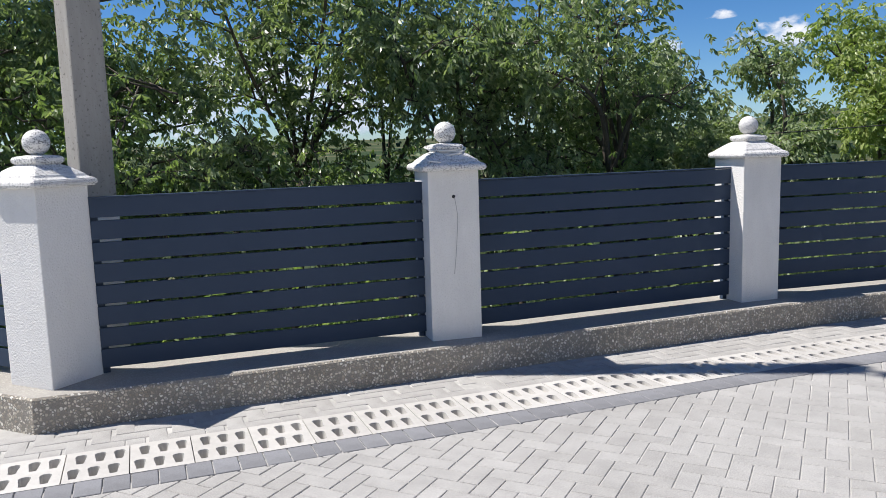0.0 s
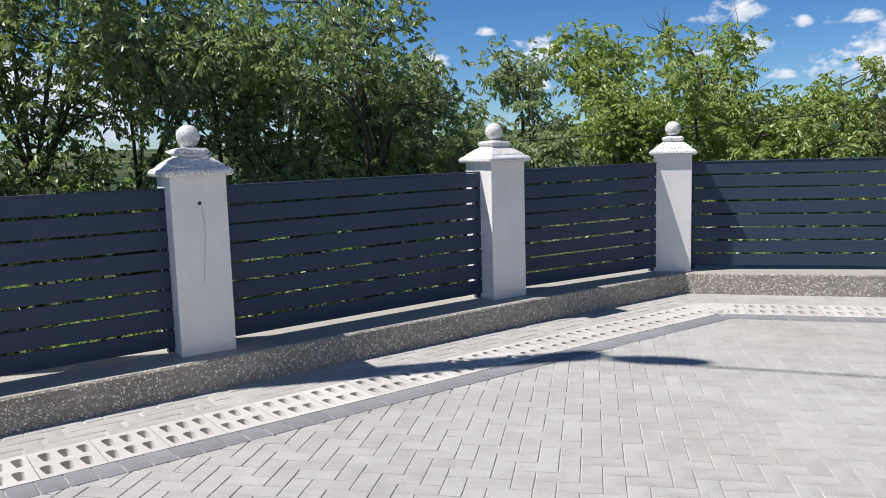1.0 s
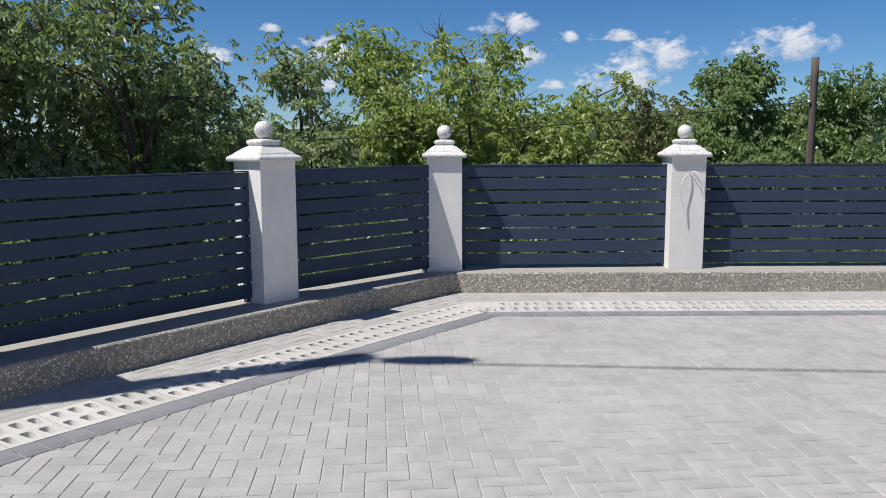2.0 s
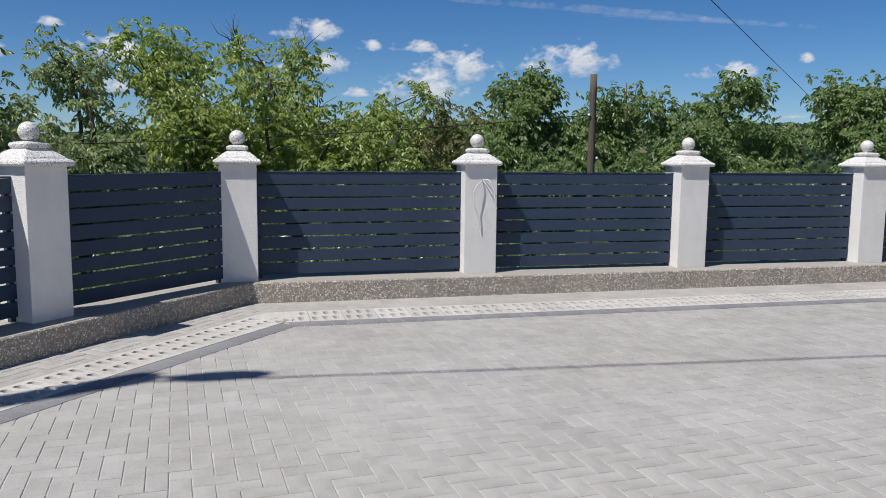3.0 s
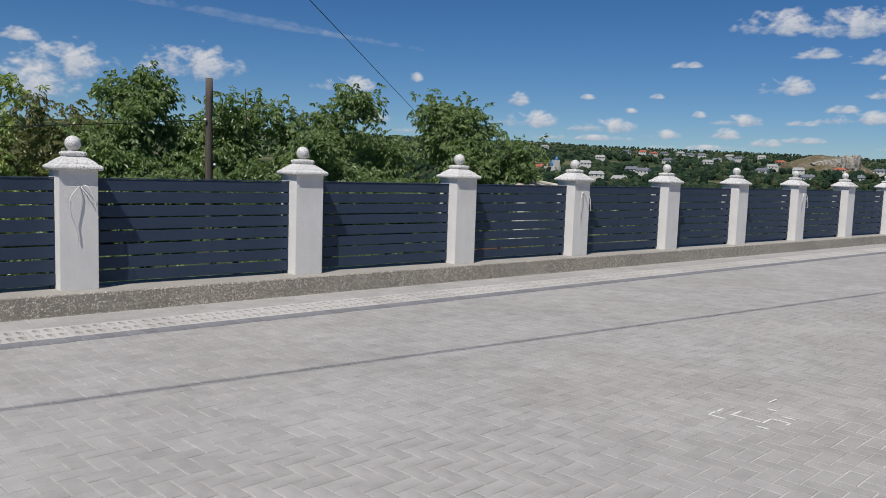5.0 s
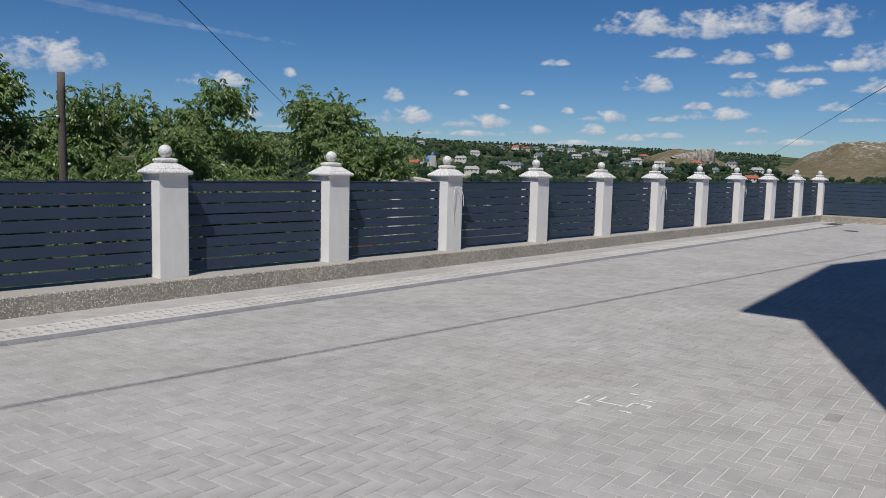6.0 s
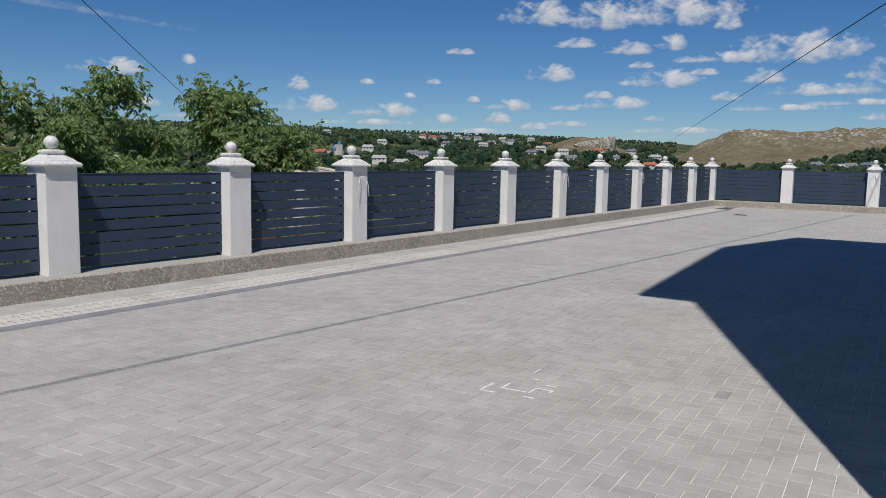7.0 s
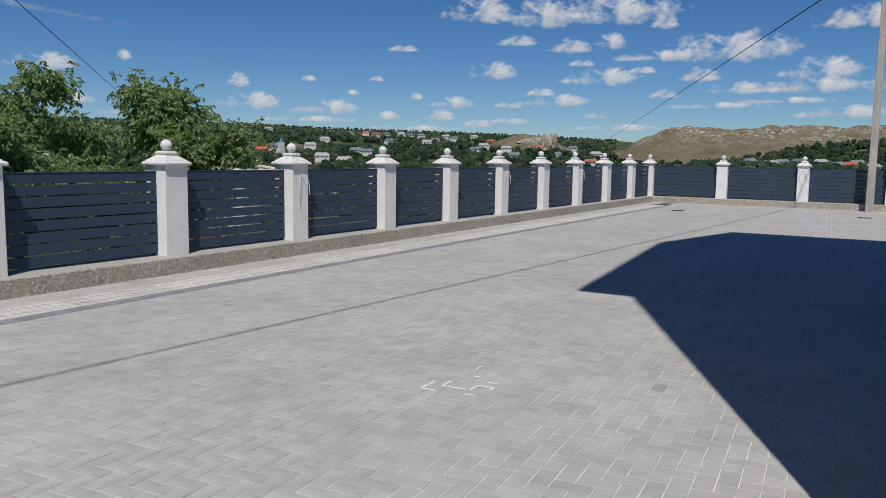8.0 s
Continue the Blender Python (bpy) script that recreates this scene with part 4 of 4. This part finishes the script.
    tree(x, y, z, spread, low, leaves, size, material, label, seed, **more)


WALNUT = "dark green walnut tree with glossy feathered leaves"
seen_tree(-70, 10.5, 20.0, 2.2, 0.2, 13300, 0.080, LEAF_DARK, WALNUT, 14, stems=2, trunk=0.07)
seen_tree(-58, 10.0, 21.0, 2.1, 0.35, 14000, 0.076, LEAF_DARK, WALNUT, 1, stems=2, trunk=0.07)
seen_tree(-47, 9.8, 22.0, 1.9, 0.55, 12600, 0.076, LEAF_DARK, WALNUT, 2, stems=2, trunk=0.07)
seen_tree(-37, 10.2, 20.0, 1.9, 0.35, 13300, 0.076, LEAF_DARK, WALNUT, 3, stems=2, trunk=0.065)
seen_tree(-29, 11.8, 14.0, 1.5, 0.0, 8400, 0.076, LEAF_DARK, WALNUT, 19, trunk=0.06)
seen_tree(-22.0, 12.2, 4.6, 1.2, -0.6, 12600, 0.080, LEAF_GREY, "grey-green young walnut tree with narrow leaves", 21, stems=2)
seen_tree(-25.5, 10.6, 15.5, 1.6, 0.6, 9800, 0.078, LEAF_DARK, WALNUT, 4, stems=2, trunk=0.085)
seen_tree(-17.0, 12.6, 7.2, 1.35, -0.6, 16800, 0.082, LEAF_GREY, "grey-green young walnut tree with narrow leaves", 5, stems=2)
seen_tree(-11.6, 12.4, 8.0, 1.15, -0.6, 15400, 0.082, LEAF_GREY, "grey-green young walnut tree with narrow leaves", 6)
seen_tree(-3.4, 12.8, 9.6, 1.45, -0.5, 18900, 0.076, LEAF_YELLOW, "bright yellow-green walnut tree", 7)
seen_tree(2.4, 13.0, 9.8, 1.5, -0.5, 20300, 0.076, LEAF_YELLOW, "bright yellow-green walnut tree with a few bare twigs", 8, bare=14)
seen_tree(8.8, 13.4, 5.2, 1.2, -0.8, 19656, 0.082, LEAF_YELLOW, "low yellow-green walnut tree", 9, bare=3)
seen_tree(14.0, 15.5, 3.8, 1.5, -1.2, 23100, 0.086, LEAF_OLIVE, "olive-brown bush with thin dry twigs", 10, bare=6)
seen_tree(19.3, 14.6, 6.0, 1.25, -1.0, 29855, 0.088, LEAF_MID, "leafy green walnut tree behind the fence", 11)
seen_tree(25.3, 15.2, 5.6, 1.4, -1.0, 31843, 0.088, LEAF_MID, "leafy green walnut tree behind the fence", 12)
seen_tree(31.6, 15.6, 5.5, 1.3, -1.0, 31843, 0.088, LEAF_MID, "leafy green walnut tree behind the fence", 13)
seen_tree(42.4, 16.4, 5.9, 1.65, -1.0, 33600, 0.088, LEAF_MID, "leafy green walnut tree behind the fence", 15)
seen_tree(35.4, 17.5, 2.8, 1.4, -1.2, 23884, 0.088, LEAF_MID, "low green walnut bush behind the fence", 16)
seen_tree(45.6, 17.5, 0.2, 1.1, -1.6, 15918, 0.088, LEAF_MID, "low green walnut bush behind the fence", 17)


for k, (az, r, el) in enumerate(((-72, 8.6, 4.0), (-65, 8.2, 2.6), (-57.5, 8.8, 5.0), (-51, 8.6, 1.6), (-44, 9.2, 3.4), (-37.5, 9.2, 1.4), (-31, 10.0, 4.0), (-24.5, 10.4, 2.0))):
    seen_tree(az, r, el, 1.05, -0.2, 5600, 0.070, LEAF_MID if k % 3 else LEAF_GREY, "leafy green walnut sapling close behind the fence", 70 + k, stems=3, trunk=0.03)
seen_tree(-64, 12.6, 21.0, 2.2, 0.6, 11900, 0.084, LEAF_DARK, WALNUT, 20, stems=2, trunk=0.09)

for k, (az, r, el) in enumerate(((-66, 15, -1.0), (-57, 14, -1.5), (-49, 15, -0.5), (-41, 14, -1.5), (-33, 15, -0.8), (-25, 15, -1.2), (-18, 16, -1.0), (-8, 17, -1.5), (3, 17, -1.0), (10, 18, -1.2))):
    seen_tree(az, r, el, 1.9, -2.6, 3850, 0.16, LEAF_DARK, "low dark green bush under the trees", 40 + k, stems=2, trunk=0.05)


def weeds():
    """Countless weeds and saplings on the bank right behind the fence."""
    rng = np.random.default_rng(31)
    n = 6000
    t = rng.uniform(0, 1, n) ** 1.35
    line = [Vector(p) for p in ((-8.5, 2.7), (-5.0, 3.1), (-0.5, 8.7), (26.0, 8.7))]
    seg = [(b - a).length for a, b in zip(line, line[1:])]
    at = []
    for k in t:
        d = k * sum(seg)
        for (a, b), l in zip(zip(line, line[1:]), seg):
            if d <= l:
                u = (b - a) / l
                out = Vector((-u.y, u.x)) * (0.25 + 6.0 * rng.uniform(0, 1) ** 1.5)
                p = a + u * d + out
                break
            d -= l
        z = float(lie_of_land(p.x, p.y))
        lump = 0.55 + 0.45 * noise.noise((p.x * 0.9, p.y * 0.9, 2.0))
        at.append((p.x, p.y, z + rng.uniform(0, 1) ** 1.2 * (2.0 * lump)))
    v, f = leaf_cloud(rng, np.array(at), 0.085, 0.1)
    ob = new("weeds", mesh_of("weeds", v, f, LEAF_MID))
    tagged(ob, "green weeds and saplings on the bank behind the fence", "weeds", kind="stuff")


weeds()


# ---------------------------------------------------------------- behind the back fence
def shed():
    """A low shed with a pale corrugated roof that falls towards the fence."""
    root = new("shed")
    tagged(root, "low pale shed with a corrugated sheet roof behind the fence", "shed")
    x0, x1, y0, y1, low, high = 10.95, 12.3, 10.6, 12.6, 1.15, 1.36
    foot = float(lie_of_land(x1, y1)) - 0.3
    part("wall", boxed(x0 + 0.12, x1 - 0.12, y0 + 0.15, y1 - 0.1, foot, low - 0.03), RENDERED, root)
    part("beam", boxed(x0, x1, y0 + 0.1, y0 + 0.2, low - 0.06, low - 0.012, bevel=0.006), TIMBER, root)
    verts, faces = [], []
    steps = 110
    for k in range(steps + 1):
        x = x0 + (x1 - x0) * k / steps
        lift = 0.022 * math.sin(2 * math.pi * (x - x0) / 0.11)
        verts += [(x, y0, low + lift), (x, y1, high + lift), (x, y1, high + lift - 0.006), (x, y0, low + lift - 0.006)]
    for k in range(steps):
        o = k * 4
        faces += [(o + i, o + 4 + i, o + 4 + (i + 1) % 4, o + (i + 1) % 4) for i in range(4)]
    faces += [(3, 2, 1, 0), tuple(steps * 4 + i for i in range(4))]
    child("roof", mesh_of("roof", verts, faces, ROOFSHEET, True), root, None, "pale beige corrugated roof sheet")


def plank_rail():
    """An orange-brown plank nailed to two stakes."""
    root = new("plank_rail")
    tagged(root, "orange-brown timber plank nailed to two low stakes", "timber rail")
    foot = float(lie_of_land(9.2, 9.5)) - 0.25
    part("plank", boxed(8.75, 9.85, 9.48, 9.51, 0.07, 0.25, bevel=0.004), ORANGE_WOOD, root)
    for x in (8.95, 9.65):
        part("stake", boxed(x - 0.03, x + 0.03, 9.51, 9.57, foot, 0.22, bevel=0.005), TIMBER, root)


shed()
plank_rail()


# ---------------------------------------------------------------- house beside the yard
def house():
    root = new("house")
    tagged(root, "tall plain rendered house with a gabled roof beside the yard", "house")
    x0, x1, y0, y1, h, peak = 3.05, 11.6, -12.0, -0.16, 10.3, 12.7
    part("wall", boxed(x0, x1, y0, y1, -0.1, h), RENDERED, root)
    mid, o = (x0 + x1) / 2, 0.56
    verts = []
    for y in (y0 - o, y1 + o):
        verts += [(x0 - 0.1, y, h), (mid, y, peak), (x1 + 0.2, y, h), (x1 + 0.2, y, h - 0.18), (mid, y, peak - 0.2), (x0 - 0.1, y, h - 0.18)]
    faces = [(0, 1, 7, 6), (1, 2, 8, 7), (2, 3, 9, 8), (3, 4, 10, 9), (4, 5, 11, 10), (5, 0, 6, 11), (0, 5, 4, 1), (1, 4, 3, 2), (6, 7, 10, 11), (7, 8, 9, 10)]
    child("roof", mesh_of("roof", verts, faces, REDTILE), root)
    gable = [(x0, y1, h), (x1, y1, h), (mid, y1, peak - 0.2), (x0, y1 - 0.25, h), (x1, y1 - 0.25, h), (mid, y1 - 0.25, peak - 0.2)]
    child("gable", mesh_of("gable", gable, [(0, 1, 2), (5, 4, 3), (0, 3, 4, 1), (1, 4, 5, 2), (2, 5, 3, 0)], RENDERED), root)


house()


# ---------------------------------------------------------------- paved yard
STRIP = [0.405, 0.405, 0.405, 0.48]
GRATES = [0.40, 0.40, 0.40, 0.46]
BORDER = [0.18, 0.18, 0.18, 0.18]
way = Vector(FOOT[1]) - Vector(FOOT[2])
LINE = [tuple(Vector(FOOT[1]) + way.normalized() * 2.2), *FOOT[2:6]]
GRATE_LINE = offset_line(LINE, STRIP)
BORDER_LINE = offset_line(LINE, [a + b for a, b in zip(STRIP, GRATES)])
YARD_LINE = offset_line(LINE, [a + b + c for a, b, c in zip(STRIP, GRATES, BORDER)])

yard = [(-9.0, -1.2), *[tuple(v) for v in BORDER_LINE], (28.02, -12.6), (-9.0, -12.6)]
verge = [*[tuple(v) for v in LINE], *[tuple(v) for v in reversed(GRATE_LINE)]]
corner = [(-9.0, 1.62), FOOT[1], tuple(LINE[0]), tuple(GRATE_LINE[0]), tuple(BORDER_LINE[0]), (-9.0, -1.2)]
verts, faces = [], []
for outline in (yard, verge, corner):
    o, n = len(verts), len(outline)
    verts += [(*p, -0.0048) for p in outline] + [(*p, -0.10) for p in outline]
    faces += [tuple(o + k for k in range(n)), tuple(o + n + k for k in range(n - 1, -1, -1))]
    faces += [(o + k, o + (k + 1) % n, o + n + (k + 1) % n, o + n + k) for k in range(n)]
pavement = new("pavement", mesh_of("pavement", verts, faces, JOINT))
tagged(pavement, "pale grey block paving laid in a herringbone", "pavement", kind="structure")


def block_arrays(length, width, tall=0.035, cham=0.003, gap=0.0054):
    """A paving block with chamfered upper edges, its top at 0."""
    a, b, c = length / 2 - gap / 2, width / 2 - gap / 2, cham
    ring = lambda p, q, z: [(-p, -q, z), (p, -q, z), (p, q, z), (-p, q, z)]
    verts = ring(a - c, b - c, 0.0) + ring(a, b, -c) + ring(a, b, -tall)
    faces = [(0, 1, 2, 3)]
    for o in (0, 4):
        faces += [(o + k, o + 4 + k, o + 4 + (k + 1) % 4, o + (k + 1) % 4) for k in range(4)]
    return np.array(verts), np.array(faces, dtype=object)


def block_mesh(name, length, width, material, **more):
    v, f = block_arrays(length, width, **more)
    return mesh_of(name, v, f, material)


def in_yard(x, y, slack=0.105):
    """Whether a point lies on the yard's side of the border."""
    for k, (a, b) in enumerate(zip(YARD_LINE, YARD_LINE[1:])):
        u = (b - a).normalized()
        s = ((x - a.x) * u.x + (y - a.y) * u.y) / (b - a).length
        if k < 3 and not -0.04 < s < 1.04:
            continue
        if (x - a.x) * u.y - (y - a.y) * u.x < -slack:
            return False
    return x < 27.95


def joined(name, items, length, width, material, parent, label):
    """Many blocks in one mesh. items: x, y, z, turn in radians, and two small tilts."""
    v0, f0 = block_arrays(length, width)
    it = np.array(items)
    c, s = np.cos(it[:, 3])[:, None], np.sin(it[:, 3])[:, None]
    x = v0[:, 0] * c - v0[:, 1] * s
    y = v0[:, 0] * s + v0[:, 1] * c
    z = v0[:, 2] + it[:, 2:3] + x * it[:, 4:5] + y * it[:, 5:6]
    verts = np.stack([x + it[:, 0:1], y + it[:, 1:2], z], -1).reshape(-1, 3)
    quads = [list(f) for f in f0]
    base = np.arange(len(it)) * len(v0)
    faces = (np.array(quads)[None] + base[:, None, None]).reshape(-1, 4)
    ob = new(name, mesh_of(name, verts, faces, material))
    ob.parent = parent
    tagged(ob, label, kind="stuff")


TURN = radians(4.8)
B = 0.0985
START = (-0.399, 3.531)      # a corner from which the pattern was laid


def herringbone():
    rng = random.Random(8)
    near, rest, dirty = [], [], []
    c, s = math.cos(TURN), math.sin(TURN)
    for i in range(-160, 340):
        for j in range(-190, 120):
            k = (i + j) % 4
            if k == 0:
                u, v, t = (i + 1) * B, (j + 0.5) * B, 0.0       # lying along the first axis
            elif k == 2:
                u, v, t = (i + 0.5) * B, (j + 1) * B, math.pi / 2
            else:
                continue
            u, v = u - 2 * B, v - B
            x, y = START[0] + c * u - s * v, START[1] + s * u + c * v
            if y < -5 or x < -7 or x < -4.75 + (y - 0.4) * 0.75 or not in_yard(x, y):
                continue
            if x > 3.0 and y < -0.3:
                continue
            item = (x, y, rng.uniform(-0.0008, 0.0008), t + TURN + rng.uniform(-0.008, 0.008), rng.uniform(-0.005, 0.005), rng.uniform(-0.005, 0.005))
            if -0.5 < x < 3.2 and 2.0 < y < 3.55:
                near.append(item)
            elif (x - 5.40) ** 2 + (y - 1.37) ** 2 < 0.012:
                dirty.append(item)
            else:
                rest.append(item)
    joined("paving_blocks", rest, 2 * B, B, PAVER, pavement, "pale grey paving blocks in a herringbone")
    me = block_mesh("paver", 2 * B, B, PAVER)
    oily = block_mesh("paver", 2 * B, B, STAINED)
    for x, y, z, t, a, b in dirty:
        child("paver", oily, pavement, Matrix.Translation((x, y, z)) @ Matrix.Rotation(t, 4, "Z"), "oil-stained darker paving block")
    for x, y, z, t, a, b in near:
        child("paver", me, pavement, Matrix.Translation((x, y, z)) @ Matrix.Rotation(t, 4, "Z") @ Matrix.Rotation(b, 4, "X") @ Matrix.Rotation(-a, 4, "Y"))


def along(line, step, start=0.0):
    """Steps along a polyline: the middle of each and its direction, none across a corner."""
    for n, (a, b) in enumerate(zip(line, line[1:])):
        u = b - a
        count = max(1, round(u.length / step))
        for k in range(count):
            yield n, a + u * ((k + 0.5) / count), math.atan2(u.y, u.x), u.length / count


def strip_rows():
    """The band between the curb and the grating: a narrow herringbone beside the bent wall, two straight rows along the back."""
    rng = random.Random(9)
    for n, (a, b) in enumerate(zip(LINE[:3], LINE[1:4])):
        a, b = Vector(a), Vector(b)
        u = (b - a).normalized()
        right = Vector((u.y, -u.x))
        turn = math.atan2(u.y, u.x)
        cell = STRIP[n] / 4
        whole, half = block_mesh("paver", 2 * cell, cell, PAVER), block_mesh("paver", cell, cell, PAVER)
        for i in range(-2, int((b - a).length / cell) + 3):
            for j in range(-1, 4):
                k = (i + j) % 4
                if k == 0 and j >= 0:
                    s, d, me, t = i + 1.0, j + 0.5, whole, 0.0
                elif k == 2:
                    cut = j in (-1, 3)
                    s, d = i + 0.5, (0.5 if j == -1 else 3.5 if j == 3 else j + 1.0)
                    me, t = (half, 0.0) if cut else (whole, math.pi / 2)
                else:
                    continue
                skew = -0.19 * d * cell if n == 0 else 0.0
                if not 0.35 * cell < s * cell < (b - a).length - 0.35 * cell + (0.5 * d * cell if n == 2 else 0.0):
                    continue
                p = a + u * (s * cell + skew) + right * (d * cell)
                child("paver", me, pavement, Matrix.Translation((p.x, p.y, rng.uniform(-0.001, 0.001))) @ Matrix.Rotation(turn + t + rng.uniform(-0.008, 0.008), 4, "Z"))
    for share in (0.27, 0.77):
        line = offset_line(LINE, [w * share for w in STRIP])
        items = [(p.x, p.y, rng.uniform(-0.001, 0.001), t + rng.uniform(-0.006, 0.006), rng.uniform(-0.006, 0.006), rng.uniform(-0.006, 0.006))
                 for n, p, t, l in along(line, 0.2) if n == 3]
        joined("paving_blocks", items, 0.2, STRIP[3] * 0.5, PAVER, pavement, "pale grey paving blocks beside the curb")


def slot_ring(x, y, w, l):
    """The outline of a drain slot, four points a side, round at the deep end (+y) and narrow at the shallow one."""
    ring = [(-0.30, -0.50), (-0.10, -0.52), (0.10, -0.52), (0.30, -0.50), (0.37, -0.20), (0.45, 0.10), (0.50, 0.28), (0.46, 0.40),
            (0.30, 0.48), (0.0, 0.50), (-0.30, 0.48), (-0.46, 0.40), (-0.50, 0.28), (-0.45, 0.10), (-0.37, -0.20)]
    return [(x + a * w, y + b * l) for a, b in ring]


def grate_mesh(length, width):
    """A drain block with two rows of three scooped slots, deep towards the curb and running out to the surface."""
    bm = bmesh.new()
    g, top, deep = 0.005, 0.004, 0.05
    a, b = length / 2 - g / 2, width / 2 - g / 2
    xs = [-a, -length * 0.16, length * 0.16, a]
    ys = [-b, 0.0, b]
    grid = [[bm.verts.new((x, y, top)) for y in ys] for x in xs]
    wide, long = length * 0.185, width * 0.30
    for i in range(3):
        for j in range(2):
            cx = (i - 1) * length * 0.30 + (0.012 if j else -0.012)
            cy = (j - 0.5) * width * 0.46
            q = (grid[i][j], grid[i + 1][j], grid[i + 1][j + 1], grid[i][j + 1])
            rim = [bm.verts.new((x, y, top)) for x, y in slot_ring(cx, cy, wide, long)]
            low = [bm.verts.new((cx + (v.co.x - cx) * 0.86, cy + (v.co.y - cy) * 0.9, top - 0.004 - deep * max(0.0, (v.co.y - cy) / long + 0.52))) for v in rim]
            corner = (0, 3, 8, 10)
            for k in range(4):
                s, e = corner[k], corner[(k + 1) % 4]
                run = list(range(s, e + 1)) if e > s else [*range(s, 15), 0]
                bm.faces.new([q[k], q[(k + 1) % 4], *[rim[m] for m in reversed(run)]])
            for k in range(15):
                bm.faces.new((rim[k], rim[(k + 1) % 15], low[(k + 1) % 15], low[k]))
            bm.faces.new(low)
    edges = [[grid[i][0] for i in range(4)], [grid[-1][j] for j in range(3)], [grid[i][-1] for i in range(3, -1, -1)], [grid[0][j] for j in range(2, -1, -1)]]
    down = [bm.verts.new((v.co.x, v.co.y, -0.062)) for v in (grid[0][0], grid[-1][0], grid[-1][-1], grid[0][-1])]
    for k, row in enumerate(edges):
        bm.faces.new([*row, down[(k + 1) % 4], down[k]])
    return finish("grate_block", bm, GRATE)


def drain():
    root = new("drain_channel")
    tagged(root, "pale concrete drain gratings set along the curb", "drain", kind="structure")
    line = offset_line(LINE, [a + b / 2 for a, b in zip(STRIP, GRATES)])
    line[-1] = Vector((26.2, line[-1].y))
    bed_in, bed_out = offset_line(LINE, [a + 0.01 for a in STRIP]), offset_line(LINE, [a + b - 0.01 for a, b in zip(STRIP, GRATES)])
    verts, faces = [], []
    for p, q in zip(bed_in, bed_out):
        verts += [(p.x, p.y, -0.055), (q.x, q.y, -0.055)]
    faces = [(2 * k, 2 * k + 1, 2 * k + 3, 2 * k + 2) for k in range(len(bed_in) - 1)]
    child("soil_bed", mesh_of("soil_bed", verts, faces, SOIL), root, None, "dark soil under the slots")
    a, b = GRATE_LINE[3], BORDER_LINE[3]
    u = (GRATE_LINE[2] - a).normalized() * 0.22
    wedge = [a + u, a, a + Vector((0.3, 0.0)), b + Vector((0.06, 0.0)), b, b + u * 0.3]
    n = len(wedge)
    child("corner_block", mesh_of("corner_block", [(p.x, p.y, 0.002) for p in wedge] + [(p.x, p.y, -0.05) for p in wedge],
                                  [tuple(range(n)), tuple(range(2 * n - 1, n - 1, -1))] + [(k, (k + 1) % n, n + (k + 1) % n, n + k) for k in range(n)], GRATE), root)
    meshes = {}
    for n, p, t, l in along(line, 0.302):
        if n not in meshes:
            meshes[n] = grate_mesh(l, GRATES[n])
        child("grate_block", meshes[n], root, pose(p.x, p.y, 0, 0, 0, math.degrees(t)))


def border():
    line = offset_line(LINE, [a + b + c / 2 for a, b, c in zip(STRIP, GRATES, BORDER)])
    line[-1] = Vector((26.4, line[-1].y))
    rng = random.Random(10)
    meshes = [block_mesh("edge_block", 0.122, w, EDGE) for w in BORDER]
    for n, p, t, l in along(line, 0.122):
        child("edge_block", meshes[n], pavement, pose(p.x, p.y, 0.004 + rng.uniform(-0.001, 0.001), 0, 0, math.degrees(t)), "slate-grey block")


def drain_cover(x, y):
    root = new("drain_cover")
    tagged(root, "small dark iron drain cover let into the paving", "drain cover", "drain covers")
    part("frame", boxed(-0.17, 0.17, -0.17, 0.17, -0.02, 0.004, bevel=0.003), IRON, root)
    for k in range(5):
        part("bar", boxed(-0.13, 0.13, -0.12 + k * 0.055, -0.095 + k * 0.055, 0.004, 0.010, bevel=0.002), IRON, root)
    root.matrix_basis = pose(x, y, 0)


def mortar_marks():
    """White cement left in a few joints of the paving."""
    root = new("cement_marks")
    tagged(root, "white cement smears in a few joints of the paving", "stain", kind="structure")
    lime = plain_material("dry_cement", (0.74, 0.73, 0.71), 0.9, 0.08, 30)
    rng = random.Random(3)
    c, s = math.cos(TURN), math.sin(TURN)
    for x, y, l, across in ((4.66, 2.53, 0.19, 1), (4.72, 2.42, 0.12, 0), (4.79, 2.37, 0.11, 1), (4.72, 2.617, 0.12, 0), (4.67, 2.71, 0.10, 0), (4.58, 2.705, 0.10, 0),
                            (4.574, 2.37, 0.08, 1), (4.89, 2.37, 0.08, 1), (5.17, 2.62, 0.12, 0), (4.535, 2.65, 0.11, 1), (4.77, 2.31, 0.07, 0), (4.97, 2.52, 0.06, 1)):
        bm = bmesh.new()
        n = 8
        rows = []
        for k in range(n + 1):
            w = 0.0045 + rng.uniform(0, 0.004) * math.sin(math.pi * k / n)
            rows.append((bm.verts.new(((k / n - 0.5) * l, -w, 0.0)), bm.verts.new(((k / n - 0.5) * l, w, 0.0))))
        for (a, b), (d, e) in zip(rows, rows[1:]):
            bm.faces.new((a, d, e, b))
        out = bmesh.ops.extrude_face_region(bm, geom=bm.faces[:])
        bmesh.ops.translate(bm, vec=(0, 0, 0.0022), verts=[v for v in out["geom"] if isinstance(v, bmesh.types.BMVert)])
        ob = part("smear", bm, lime, root)
        ob.matrix_basis = pose(x, y, 0.0006, 0, 0, 4.8 + 90 * across)


herringbone()
strip_rows()
mortar_marks()
drain()
border()
drain_cover(23.9, 6.0)
drain_cover(24.56, 1.16)
